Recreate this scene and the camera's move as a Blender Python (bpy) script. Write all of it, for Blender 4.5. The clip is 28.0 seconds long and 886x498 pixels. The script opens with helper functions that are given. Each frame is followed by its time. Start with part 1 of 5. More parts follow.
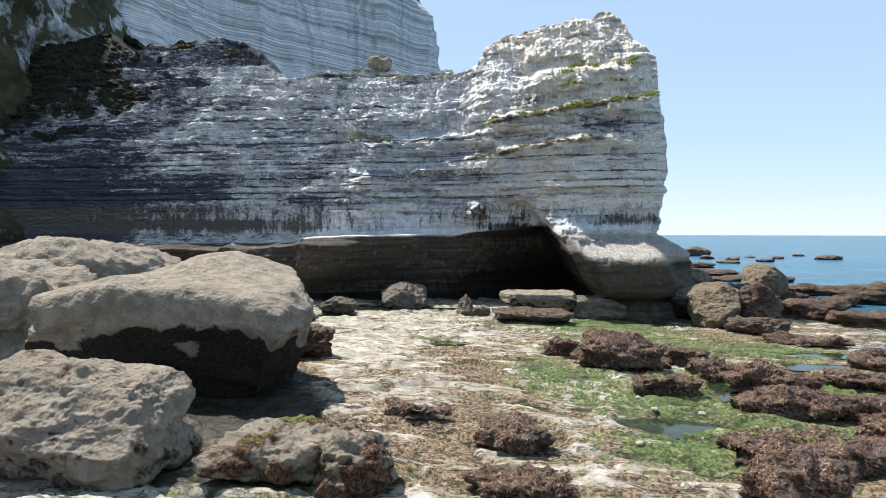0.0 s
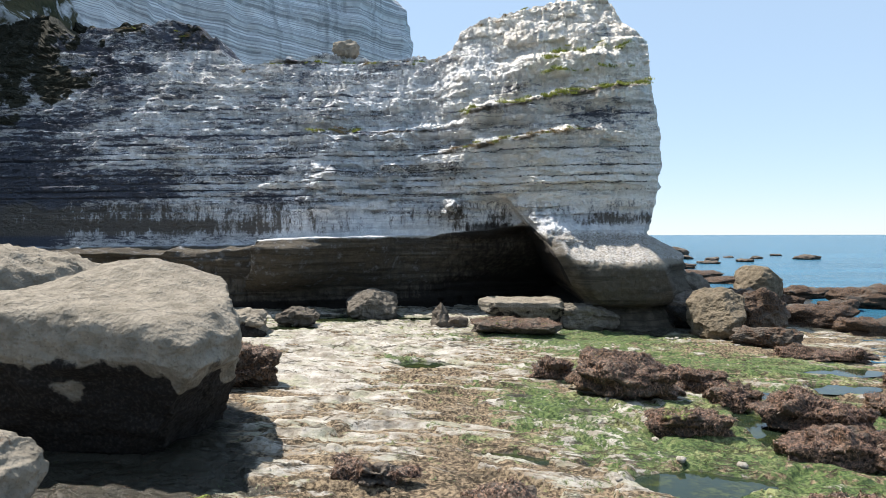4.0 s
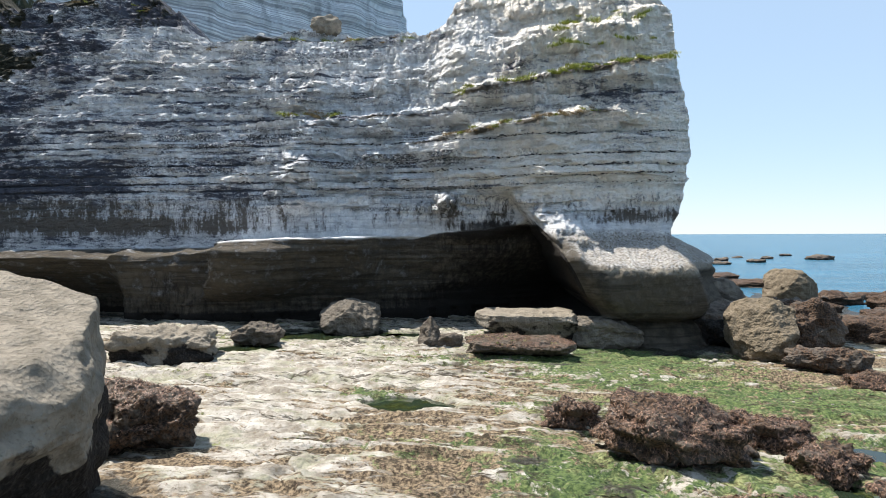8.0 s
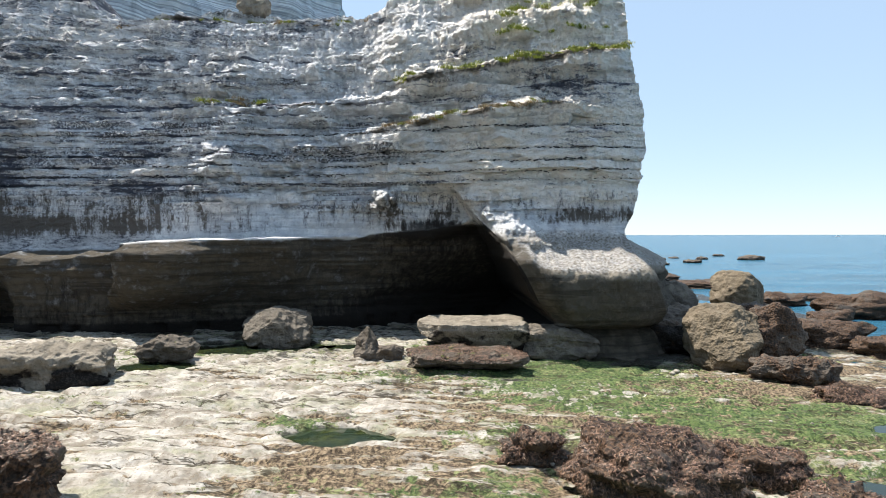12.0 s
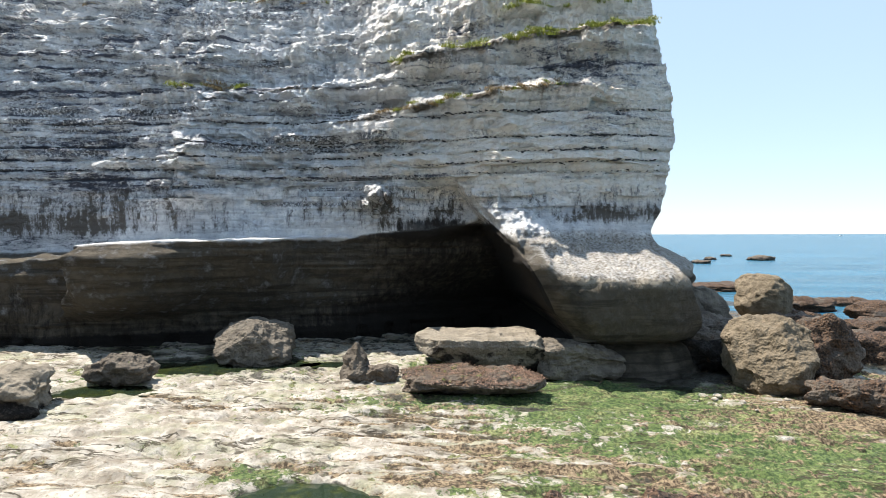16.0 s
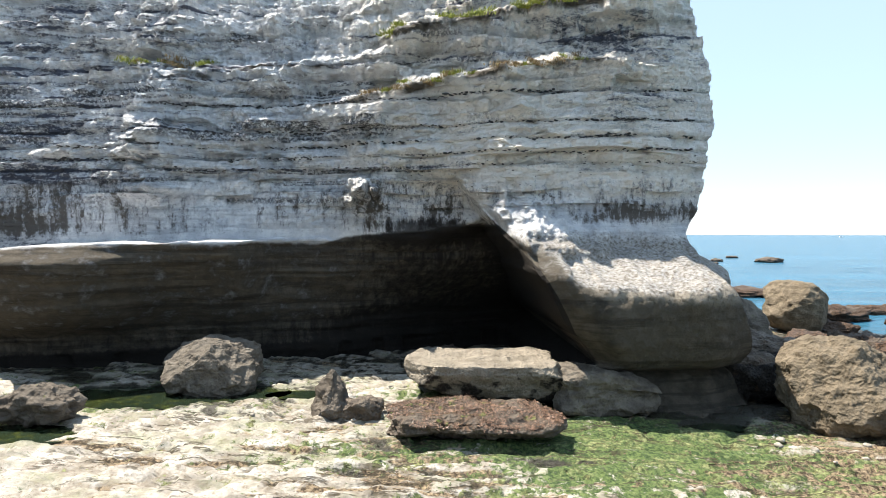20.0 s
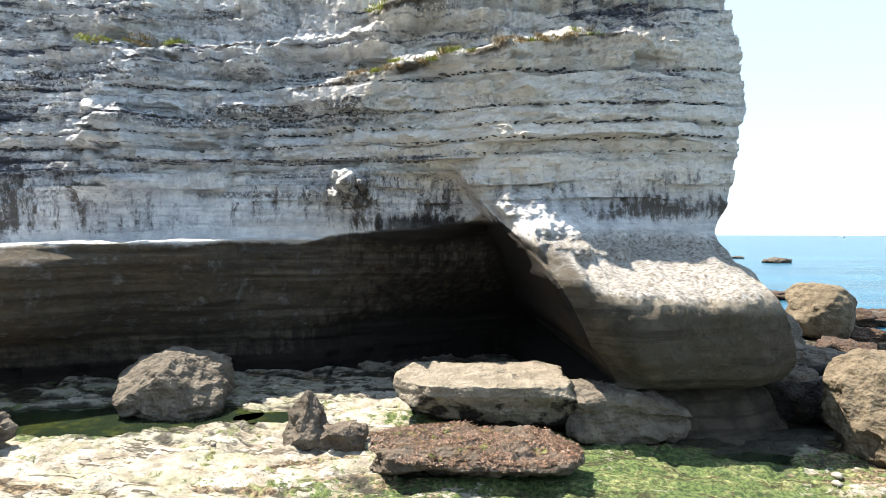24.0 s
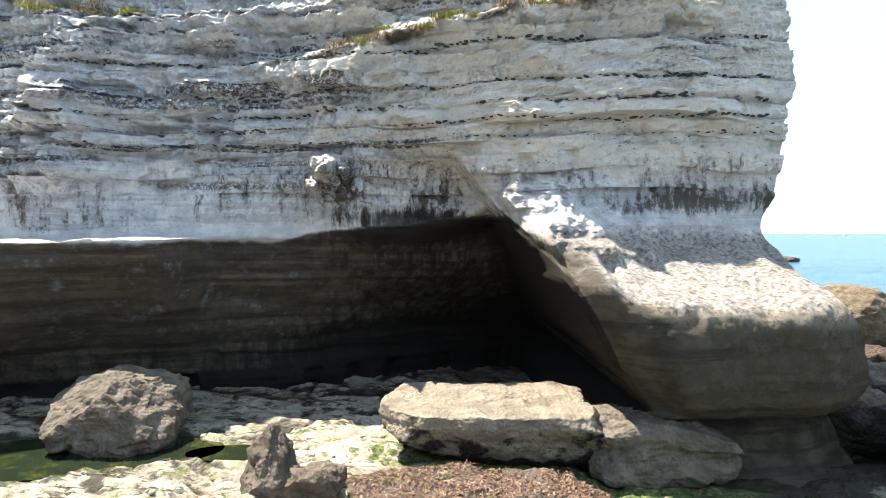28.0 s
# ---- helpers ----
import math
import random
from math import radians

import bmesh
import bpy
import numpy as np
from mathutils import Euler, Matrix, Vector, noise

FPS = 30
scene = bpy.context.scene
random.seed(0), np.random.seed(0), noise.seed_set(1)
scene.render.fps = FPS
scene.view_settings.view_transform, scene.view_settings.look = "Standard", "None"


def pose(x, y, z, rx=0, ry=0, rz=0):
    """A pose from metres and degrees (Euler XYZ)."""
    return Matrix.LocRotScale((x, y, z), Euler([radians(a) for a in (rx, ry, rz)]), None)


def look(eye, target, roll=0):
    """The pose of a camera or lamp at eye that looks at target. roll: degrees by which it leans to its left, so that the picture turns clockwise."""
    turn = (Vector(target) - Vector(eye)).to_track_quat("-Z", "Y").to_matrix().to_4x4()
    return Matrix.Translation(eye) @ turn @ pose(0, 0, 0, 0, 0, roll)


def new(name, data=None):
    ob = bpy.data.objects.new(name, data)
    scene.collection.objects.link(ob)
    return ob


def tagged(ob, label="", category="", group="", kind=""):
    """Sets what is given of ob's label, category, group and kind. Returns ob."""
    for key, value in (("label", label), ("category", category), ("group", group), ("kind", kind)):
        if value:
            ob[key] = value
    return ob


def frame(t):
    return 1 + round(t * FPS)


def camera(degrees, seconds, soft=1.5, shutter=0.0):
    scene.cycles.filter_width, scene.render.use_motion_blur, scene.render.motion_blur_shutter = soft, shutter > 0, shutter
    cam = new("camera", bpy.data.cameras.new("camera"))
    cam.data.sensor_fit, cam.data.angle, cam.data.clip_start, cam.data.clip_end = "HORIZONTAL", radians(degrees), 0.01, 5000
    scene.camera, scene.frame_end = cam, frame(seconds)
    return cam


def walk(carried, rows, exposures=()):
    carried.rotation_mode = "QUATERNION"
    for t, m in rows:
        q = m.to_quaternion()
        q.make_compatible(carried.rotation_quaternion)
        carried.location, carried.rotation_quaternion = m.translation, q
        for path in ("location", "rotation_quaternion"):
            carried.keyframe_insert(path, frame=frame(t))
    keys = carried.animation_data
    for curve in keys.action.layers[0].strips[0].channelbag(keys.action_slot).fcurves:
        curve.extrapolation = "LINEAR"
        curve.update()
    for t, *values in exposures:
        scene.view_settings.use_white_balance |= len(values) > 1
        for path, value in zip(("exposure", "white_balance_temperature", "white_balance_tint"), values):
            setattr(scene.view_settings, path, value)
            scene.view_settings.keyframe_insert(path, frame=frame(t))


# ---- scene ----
cam = camera(68.5, 28.0, soft=0.5)
PATH = [
    (0, (0.753, 1.434, 5.376), (0.573, 3.426, 5.33), 0.1),
    (0.5, (0.738, 1.759, 5.391), (0.595, 3.753, 5.344), 0.0),
    (1, (0.709, 2.148, 5.402), (0.6, 4.145, 5.356), 0.0),
    (1.5, (0.699, 2.579, 5.413), (0.594, 4.576, 5.366), -0.0),
    (2, (0.673, 3.083, 5.424), (0.568, 5.079, 5.378), 0.0),
    (2.5, (0.612, 3.641, 5.43), (0.508, 5.638, 5.384), -0.1),
    (3, (0.58, 4.233, 5.406), (0.474, 6.229, 5.362), -0.1),
    (5.5, (0.642, 7.67, 5.411), (0.536, 9.667, 5.367), -0.1),
    (6, (0.684, 8.424, 5.38), (0.576, 10.421, 5.339), -0.1),
    (6.5, (0.691, 9.152, 5.382), (0.584, 11.148, 5.34), -0.1),
    (7, (0.707, 9.819, 5.389), (0.6, 11.816, 5.347), -0.1),
    (7.5, (0.701, 10.44, 5.414), (0.596, 12.437, 5.371), -0.1),
    (8, (0.738, 11.005, 5.439), (0.632, 13.001, 5.394), -0.2),
    (8.5, (0.737, 11.49, 5.417), (0.633, 13.487, 5.374), -0.1),
    (9, (0.751, 11.907, 5.414), (0.649, 13.904, 5.37), -0.1),
    (9.5, (0.775, 12.295, 5.398), (0.684, 14.292, 5.355), -0.1),
    (10, (0.762, 12.605, 5.408), (0.729, 14.605, 5.365), -0.1),
    (10.5, (0.727, 12.898, 5.422), (0.779, 14.897, 5.379), -0.0),
    (11, (0.7, 13.17, 5.453), (0.775, 15.168, 5.407), -0.1),
    (11.5, (0.699, 13.462, 5.443), (0.774, 15.46, 5.399), -0.1),
    (12, (0.664, 13.762, 5.441), (0.74, 15.76, 5.397), -0.1),
    (12.5, (0.64, 14.124, 5.46), (0.718, 16.122, 5.415), -0.1),
    (14.5, (0.705, 15.854, 5.457), (0.779, 17.853, 5.414), -0.1),
    (15, (0.748, 16.343, 5.461), (0.821, 18.342, 5.418), -0.1),
    (15.5, (0.777, 16.813, 5.478), (0.849, 18.811, 5.433), -0.1),
    (16, (0.803, 17.295, 5.49), (0.875, 19.293, 5.444), -0.1),
    (16.5, (0.861, 17.807, 5.469), (0.933, 19.805, 5.426), -0.1),
    (17, (0.891, 18.285, 5.48), (0.963, 20.283, 5.436), -0.1),
    (17.5, (0.874, 18.739, 5.477), (0.949, 20.737, 5.433), -0.0),
    (18, (0.862, 19.22, 5.489), (0.938, 21.218, 5.445), 0.0),
    (18.5, (0.907, 19.72, 5.529), (0.98, 21.718, 5.483), 0.0),
    (19, (0.926, 20.244, 5.567), (1.001, 22.242, 5.519), 0.0),
    (19.5, (0.973, 20.77, 5.599), (1.049, 22.768, 5.549), 0.0),
    (20, (1.032, 21.289, 5.576), (1.107, 23.287, 5.529), 0.1),
    (20.5, (1.057, 21.768, 5.596), (1.132, 23.766, 5.546), 0.1),
    (21, (1.142, 22.219, 5.58), (1.213, 24.217, 5.532), 0.1),
    (21.5, (1.196, 22.614, 5.568), (1.266, 24.613, 5.521), 0.1),
    (23.5, (1.295, 23.662, 5.55), (1.366, 25.66, 5.502), 0.2),
    (24, (1.29, 23.817, 5.516), (1.36, 25.815, 5.47), 0.1),
    (24.5, (1.285, 24.042, 5.492), (1.356, 26.04, 5.449), 0.0),
    (25, (1.304, 24.3, 5.508), (1.374, 26.299, 5.462), 0.0),
    (25.5, (1.339, 24.631, 5.468), (1.407, 26.629, 5.426), 0.0),
    (26, (1.355, 24.991, 5.451), (1.424, 26.99, 5.409), -0.0),
    (26.5, (1.381, 25.397, 5.433), (1.45, 27.395, 5.392), -0.0),
    (27, (1.415, 25.816, 5.443), (1.485, 27.814, 5.399), 0.0),
    (27.5, (1.448, 26.22, 5.445), (1.516, 28.219, 5.4), 0.0),
    (28, (1.476, 26.676, 5.46), (1.545, 28.675, 5.411), 0.0),
]
walk(cam, [(t, look(eye, target, roll)) for t, eye, target, roll in PATH], exposures=[(0.0, 0.80, 6680, 11), (12.0, 0.86, 6760, 11), (16.0, 1.02, 6880, 11), (21.0, 1.28, 7000, 11), (28.0, 1.65, 7350, 12)])

# ---- light ----
SUN_TO = Vector((-0.46, 0.27, 1.0)).normalized()
SEA_Z = 0.0
world = bpy.data.worlds.new("sky")
scene.world = world
world.use_nodes = True
wn = world.node_tree
sky = wn.nodes.new("ShaderNodeTexSky")
sky.sky_type = "NISHITA"
sky.sun_disc = False
sky.sun_elevation = math.asin(SUN_TO.z)
sky.sun_rotation = math.atan2(SUN_TO.x, SUN_TO.y)
sky.air_density, sky.dust_density, sky.ozone_density = 0.95, 0.05, 1.7
haze = wn.nodes.new("ShaderNodeMix")
haze.data_type = "RGBA"
haze.inputs[0].default_value = 0.72
haze.inputs[7].default_value = (2.12, 2.92, 3.85, 1.0)
wn.links.new(sky.outputs[0], haze.inputs[6])
wn.links.new(haze.outputs[2], wn.nodes["Background"].inputs[0])
wn.nodes["Background"].inputs[1].default_value = 0.138
sun_data = bpy.data.lights.new("sun", "SUN")
sun_data.energy, sun_data.angle, sun_data.color = 5.0, radians(0.5), (1.0, 0.95, 0.87)
sun = new("sun", sun_data)
sun.matrix_world = look(SUN_TO * 80, (0, 0, 0))


# ---- noise ----
def hash3(i, j, k, seed):
    n = (i * 374761393 + j * 668265263 + k * 2147483647 + seed * 974634777) & 0x7FFFFFFF
    n = ((n ^ (n >> 13)) * 1274126177) & 0x7FFFFFFF
    n = ((n ^ (n >> 15)) * 668265263) & 0x7FFFFFFF
    return ((n ^ (n >> 16)) & 0xFFFFF) / 524287.5 - 1.0


def vnoise(x, y, z, seed=0):
    x, y, z = np.broadcast_arrays(np.asarray(x, float), np.asarray(y, float), np.asarray(z, float))
    i, j, k = np.floor(x).astype(np.int64), np.floor(y).astype(np.int64), np.floor(z).astype(np.int64)
    fx, fy, fz = x - i, y - j, z - k
    fx, fy, fz = (a * a * a * (a * (a * 6 - 15) + 10) for a in (fx, fy, fz))
    out = 0
    for dx in (0, 1):
        for dy in (0, 1):
            for dz in (0, 1):
                w = (fx if dx else 1 - fx) * (fy if dy else 1 - fy) * (fz if dz else 1 - fz)
                out = out + w * hash3(i + dx, j + dy, k + dz, seed)
    return out


def fbm(x, y, z, octaves=4, seed=0, gain=0.5):
    out, amp = 0, 1.0
    for o in range(octaves):
        out = out + amp * vnoise(x, y, z, seed + o)
        x, y, z, amp = np.asarray(x) * 2.03 + 7.1, np.asarray(y) * 2.03 + 3.7, np.asarray(z) * 2.03 + 1.3, amp * gain
    return out


def ridged(x, y, z, octaves=4, seed=0):
    out, amp = 0, 1.0
    for o in range(octaves):
        out = out + amp * (0.5 - np.abs(vnoise(x, y, z, seed + o)))
        x, y, z, amp = np.asarray(x) * 2.1 + 5.3, np.asarray(y) * 2.1 + 2.9, np.asarray(z) * 2.1 + 8.1, amp * 0.5
    return out


def cells(x, z, seed):
    """Fractured blocks: a random offset for each cell, and the nearness of its cracks."""
    i, k = np.floor(x).astype(np.int64), np.floor(z).astype(np.int64)
    best, second, pick = np.full(x.shape, 9.0), np.full(x.shape, 9.0), np.zeros(x.shape)
    for dx in (-1, 0, 1):
        for dz in (-1, 0, 1):
            a, b = i + dx, k + dz
            px = a + 0.5 + 0.45 * hash3(a, b, a * 0, seed)
            pz = b + 0.5 + 0.45 * hash3(a, b, a * 0 + 1, seed)
            d = np.hypot(px - x, pz - z)
            closer = d < best
            second = np.where(closer, best, np.minimum(second, d))
            pick = np.where(closer, hash3(a, b, a * 0 + 2, seed), pick)
            best = np.where(closer, d, best)
    return pick, second - best


def step(a, b, v):
    s = np.clip((np.asarray(v, float) - a) / (b - a), 0, 1)
    return s * s * (3 - 2 * s)


def table(xs, zs, rows, x, z):
    """Smooth look-up of a small table of depths by place along the wall and height."""
    rows = np.asarray(rows, float)
    ix = np.clip(np.searchsorted(xs, x) - 1, 0, len(xs) - 2)
    iz = np.clip(np.searchsorted(zs, z) - 1, 0, len(zs) - 2)
    xs, zs = np.asarray(xs, float), np.asarray(zs, float)
    fx = np.clip((x - xs[ix]) / (xs[ix + 1] - xs[ix]), 0, 1)
    fz = np.maximum((z - zs[iz]) / (zs[iz + 1] - zs[iz]), 0)
    a = rows[ix, iz] * (1 - fz) + rows[ix, iz + 1] * fz
    b = rows[ix + 1, iz] * (1 - fz) + rows[ix + 1, iz + 1] * fz
    fx = fx * fx * (3 - 2 * fx)
    return a * (1 - fx) + b * fx


# ---- node helpers ----
def material(name):
    m = bpy.data.materials.new(name)
    m.use_nodes = True
    return m, m.node_tree, m.node_tree.nodes["Principled BSDF"]


def node(tree, kind, **values):
    n = tree.nodes.new(kind)
    for key, value in values.items():
        n.inputs[key.replace("_", " ")].default_value = value
    return n


def noise_out(tree, scale, detail=6.0, rough=0.6, stretch=None, distort=0.0):
    tex = node(tree, "ShaderNodeTexNoise", Scale=scale, Detail=detail, Roughness=rough, Distortion=distort)
    geo = tree.nodes.new("ShaderNodeNewGeometry")
    if stretch:
        mp = tree.nodes.new("ShaderNodeMapping")
        mp.inputs["Scale"].default_value = stretch
        tree.links.new(geo.outputs["Position"], mp.inputs["Vector"])
        tree.links.new(mp.outputs[0], tex.inputs["Vector"])
    else:
        tree.links.new(geo.outputs["Position"], tex.inputs["Vector"])
    return tex.outputs["Fac"]


def ramp(tree, value, lo, hi):
    r = tree.nodes.new("ShaderNodeMapRange")
    r.interpolation_type = "SMOOTHSTEP"
    r.inputs["From Min"].default_value, r.inputs["From Max"].default_value = lo, hi
    tree.links.new(value, r.inputs["Value"])
    return r.outputs[0]


def maths(tree, op, a, b):
    n = tree.nodes.new("ShaderNodeMath")
    n.operation = op
    for i, v in enumerate((a, b)):
        if isinstance(v, (int, float)):
            n.inputs[i].default_value = v
        else:
            tree.links.new(v, n.inputs[i])
    return n.outputs[0]


def blend(tree, fac, a, b, mode="MIX"):
    n = tree.nodes.new("ShaderNodeMix")
    n.data_type, n.blend_type = "RGBA", mode
    for slot, v in ((0, fac), (6, a), (7, b)):
        if isinstance(v, (int, float)):
            n.inputs[slot].default_value = v
        elif isinstance(v, tuple):
            n.inputs[slot].default_value = (*v, 1.0)
        else:
            tree.links.new(v, n.inputs[slot])
    return n.outputs[2]


def attribute(tree, name):
    n = tree.nodes.new("ShaderNodeAttribute")
    n.attribute_name = name
    return n.outputs["Fac"]


def bump(tree, shader, layers):
    last = None
    for height, strength, distance in layers:
        n = tree.nodes.new("ShaderNodeBump")
        n.inputs["Strength"].default_value, n.inputs["Distance"].default_value = strength, distance
        tree.links.new(height, n.inputs["Height"])
        if last:
            tree.links.new(last, n.inputs["Normal"])
        last = n.outputs[0]
    tree.links.new(last, shader.inputs["Normal"])


# ---- materials ----
def chalk_material():
    """Pale chalk with grey lichen, brown wash, dark stains and painted light and shade, driven by the marks stored on
    the mesh.
    """
    m, t, s = material("chalk_cliff")
    fine, mid, big = noise_out(t, 9.0, 8, 0.7), noise_out(t, 1.7, 7, 0.65), noise_out(t, 0.28, 4)
    streak = noise_out(t, 4.0, 8, 0.7, (1.0, 1.0, 0.16))
    film = noise_out(t, 3.4, 8, 0.72, (0.42, 0.42, 1.7), 0.6)
    layer = noise_out(t, 1.6, 6, 0.65, (0.15, 0.15, 2.6))
    col = blend(t, ramp(t, mid, 0.35, 0.7), (0.58, 0.605, 0.645), (0.855, 0.865, 0.875))
    col = blend(t, maths(t, "MULTIPLY", ramp(t, big, 0.45, 0.7), 0.4), col, (0.53, 0.47, 0.39))
    col = blend(t, maths(t, "MULTIPLY", ramp(t, layer, 0.52, 0.60), 0.40), col, (0.36, 0.37, 0.39))
    sheet = noise_out(t, 1.0, 2, 0.5, (0.010, 0.010, 2.1))
    patch = noise_out(t, 0.55, 7, 0.7, (0.5, 0.5, 1.0))
    seam = ramp(t, maths(t, "ABSOLUTE", maths(t, "SUBTRACT", sheet, 0.5), 0.0), 0.05, 0.018)
    thread = noise_out(t, 1.0, 2, 0.5, (0.025, 0.025, 5.5))
    hair = ramp(t, maths(t, "ABSOLUTE", maths(t, "SUBTRACT", thread, 0.5), 0.0), 0.05, 0.02)
    broken = maths(t, "MULTIPLY", ramp(t, patch, 0.46, 0.58), ramp(t, fine, 0.42, 0.54))
    # paler, yellower chalk where grazing sunlight is painted on the pillar
    col = blend(t, maths(t, "MULTIPLY", attribute(t, "sun_warm"), ramp(t, big, 0.2, 0.55)), col, blend(t, ramp(t, film, 0.35, 0.65), (0.76, 0.70, 0.625), (0.88, 0.84, 0.775)))
    col = blend(t, maths(t, "MULTIPLY", ramp(t, fine, 0.55, 0.68), 0.42), col, (0.30, 0.285, 0.27))
    bedded = maths(t, "MULTIPLY", broken, maths(t, "SUBTRACT", 1.0, attribute(t, "calm")))
    col = blend(t, maths(t, "MULTIPLY", maths(t, "MULTIPLY", hair, bedded), 0.3), col, (0.17, 0.175, 0.19))
    col = blend(t, maths(t, "MULTIPLY", maths(t, "MULTIPLY", seam, bedded), 0.9), col, (0.040, 0.042, 0.052))
    foot = ramp(t, maths(t, "ADD", attribute(t, "foot"), maths(t, "MULTIPLY", maths(t, "SUBTRACT", fine, 0.5), 0.8)), 0.15, 0.6)
    grey = blend(t, ramp(t, mid, 0.3, 0.7), (0.23, 0.203, 0.165), (0.32, 0.288, 0.24))
    grey = blend(t, maths(t, "MULTIPLY", ramp(t, fine, 0.5, 0.64), 0.7), grey, (0.10, 0.085, 0.066))
    col = blend(t, foot, col, grey)
    runs = blend(t, attribute(t, "drip"), film, streak)
    grain = maths(t, "ADD", maths(t, "MULTIPLY", maths(t, "SUBTRACT", runs, 0.5), 3.1), maths(t, "MULTIPLY", maths(t, "SUBTRACT", fine, 0.5), 1.3))
    soil_shade = maths(t, "ADD", maths(t, "ADD", attribute(t, "stain_shade"), maths(t, "MULTIPLY", attribute(t, "drip"), 0.1)), grain)
    # both greys lean blue to carry the wall's skylit shade
    col = blend(t, maths(t, "MULTIPLY", ramp(t, soil_shade, 0.12, 0.62), 0.5), col, (0.24, 0.255, 0.295))
    col = blend(t, maths(t, "MULTIPLY", ramp(t, soil_shade, 0.42, 0.92), 0.92), col, blend(t, attribute(t, "drip"), (0.045, 0.052, 0.078), (0.095, 0.084, 0.072)))
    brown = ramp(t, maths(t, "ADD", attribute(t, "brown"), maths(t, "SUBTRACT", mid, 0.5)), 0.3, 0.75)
    # ledge dirt, and painted shade on foot, rim and undercut
    earth_shade = blend(t, ramp(t, mid, 0.35, 0.65), (0.056, 0.049, 0.039), (0.122, 0.106, 0.084))
    col = blend(t, brown, col, blend(t, maths(t, "MULTIPLY", ramp(t, layer, 0.48, 0.6), 0.6), earth_shade, (0.035, 0.030, 0.025)))
    # black film: wetness at the base, painted shade deeper in the cave
    wet_shade = ramp(t, maths(t, "ADD", attribute(t, "wet_shade"), maths(t, "SUBTRACT", streak, 0.5)), 0.35, 0.65)
    col = blend(t, maths(t, "MULTIPLY", wet_shade, 0.9), col, (0.016, 0.014, 0.013))
    plant = ramp(t, maths(t, "ADD", attribute(t, "plant"), maths(t, "MULTIPLY", maths(t, "SUBTRACT", mid, 0.5), 1.6)), 0.35, 0.62)
    green = blend(t, ramp(t, fine, 0.4, 0.65), (0.020, 0.022, 0.015), (0.055, 0.052, 0.038))
    col = blend(t, plant, col, green)
    t.links.new(col, s.inputs["Base Color"])
    s.inputs["Roughness"].default_value = 0.92
    s.inputs["Specular IOR Level"].default_value = 0.2
    bump(t, s, [(mid, 0.9, 0.2), (fine, 1.0, 0.14), (noise_out(t, 40, 4), 0.6, 0.02)])
    return m


def far_chalk_material():
    m, t, s = material("distant_chalk")
    layer = noise_out(t, 0.35, 5, 0.7, (0.006, 0.006, 8.0))
    big, mid = noise_out(t, 0.05, 5), noise_out(t, 0.5, 7)
    streak = noise_out(t, 0.35, 5, 0.6, (1.0, 1.0, 0.08))
    col = blend(t, ramp(t, mid, 0.3, 0.7), (0.60, 0.625, 0.66), (0.80, 0.82, 0.84))
    col = blend(t, maths(t, "MULTIPLY", ramp(t, layer, 0.54, 0.62), 0.3), col, (0.25, 0.27, 0.30))
    col = blend(t, maths(t, "MULTIPLY", ramp(t, streak, 0.54, 0.68), 0.55), col, (0.24, 0.25, 0.27))
    plant = ramp(t, maths(t, "ADD", attribute(t, "plant"), maths(t, "MULTIPLY", maths(t, "SUBTRACT", mid, 0.5), 1.2)), 0.4, 0.62)
    col = blend(t, plant, col, blend(t, ramp(t, mid, 0.4, 0.6), (0.03, 0.036, 0.018), (0.075, 0.07, 0.04)))
    joint = noise_out(t, 0.30, 2, 0.5, (0.003, 0.003, 3.0))
    line = ramp(t, maths(t, "ABSOLUTE", maths(t, "SUBTRACT", joint, 0.5), 0.0), 0.05, 0.02)
    fold = noise_out(t, 0.5, 2, 0.5, (0.004, 0.004, 3.4))
    line = maths(t, "MAXIMUM", line, maths(t, "MULTIPLY", ramp(t, maths(t, "ABSOLUTE", maths(t, "SUBTRACT", fold, 0.5), 0.0), 0.06, 0.02), 0.7))
    col = blend(t, maths(t, "MULTIPLY", line, maths(t, "MULTIPLY", ramp(t, mid, 0.30, 0.48), maths(t, "SUBTRACT", 0.62, plant))), col, (0.11, 0.12, 0.14))
    t.links.new(col, s.inputs["Base Color"])
    s.inputs["Roughness"].default_value = 0.95
    s.inputs["Specular IOR Level"].default_value = 0.15
    bump(t, s, [(layer, 0.8, 0.35), (mid, 0.8, 0.6)])
    return m


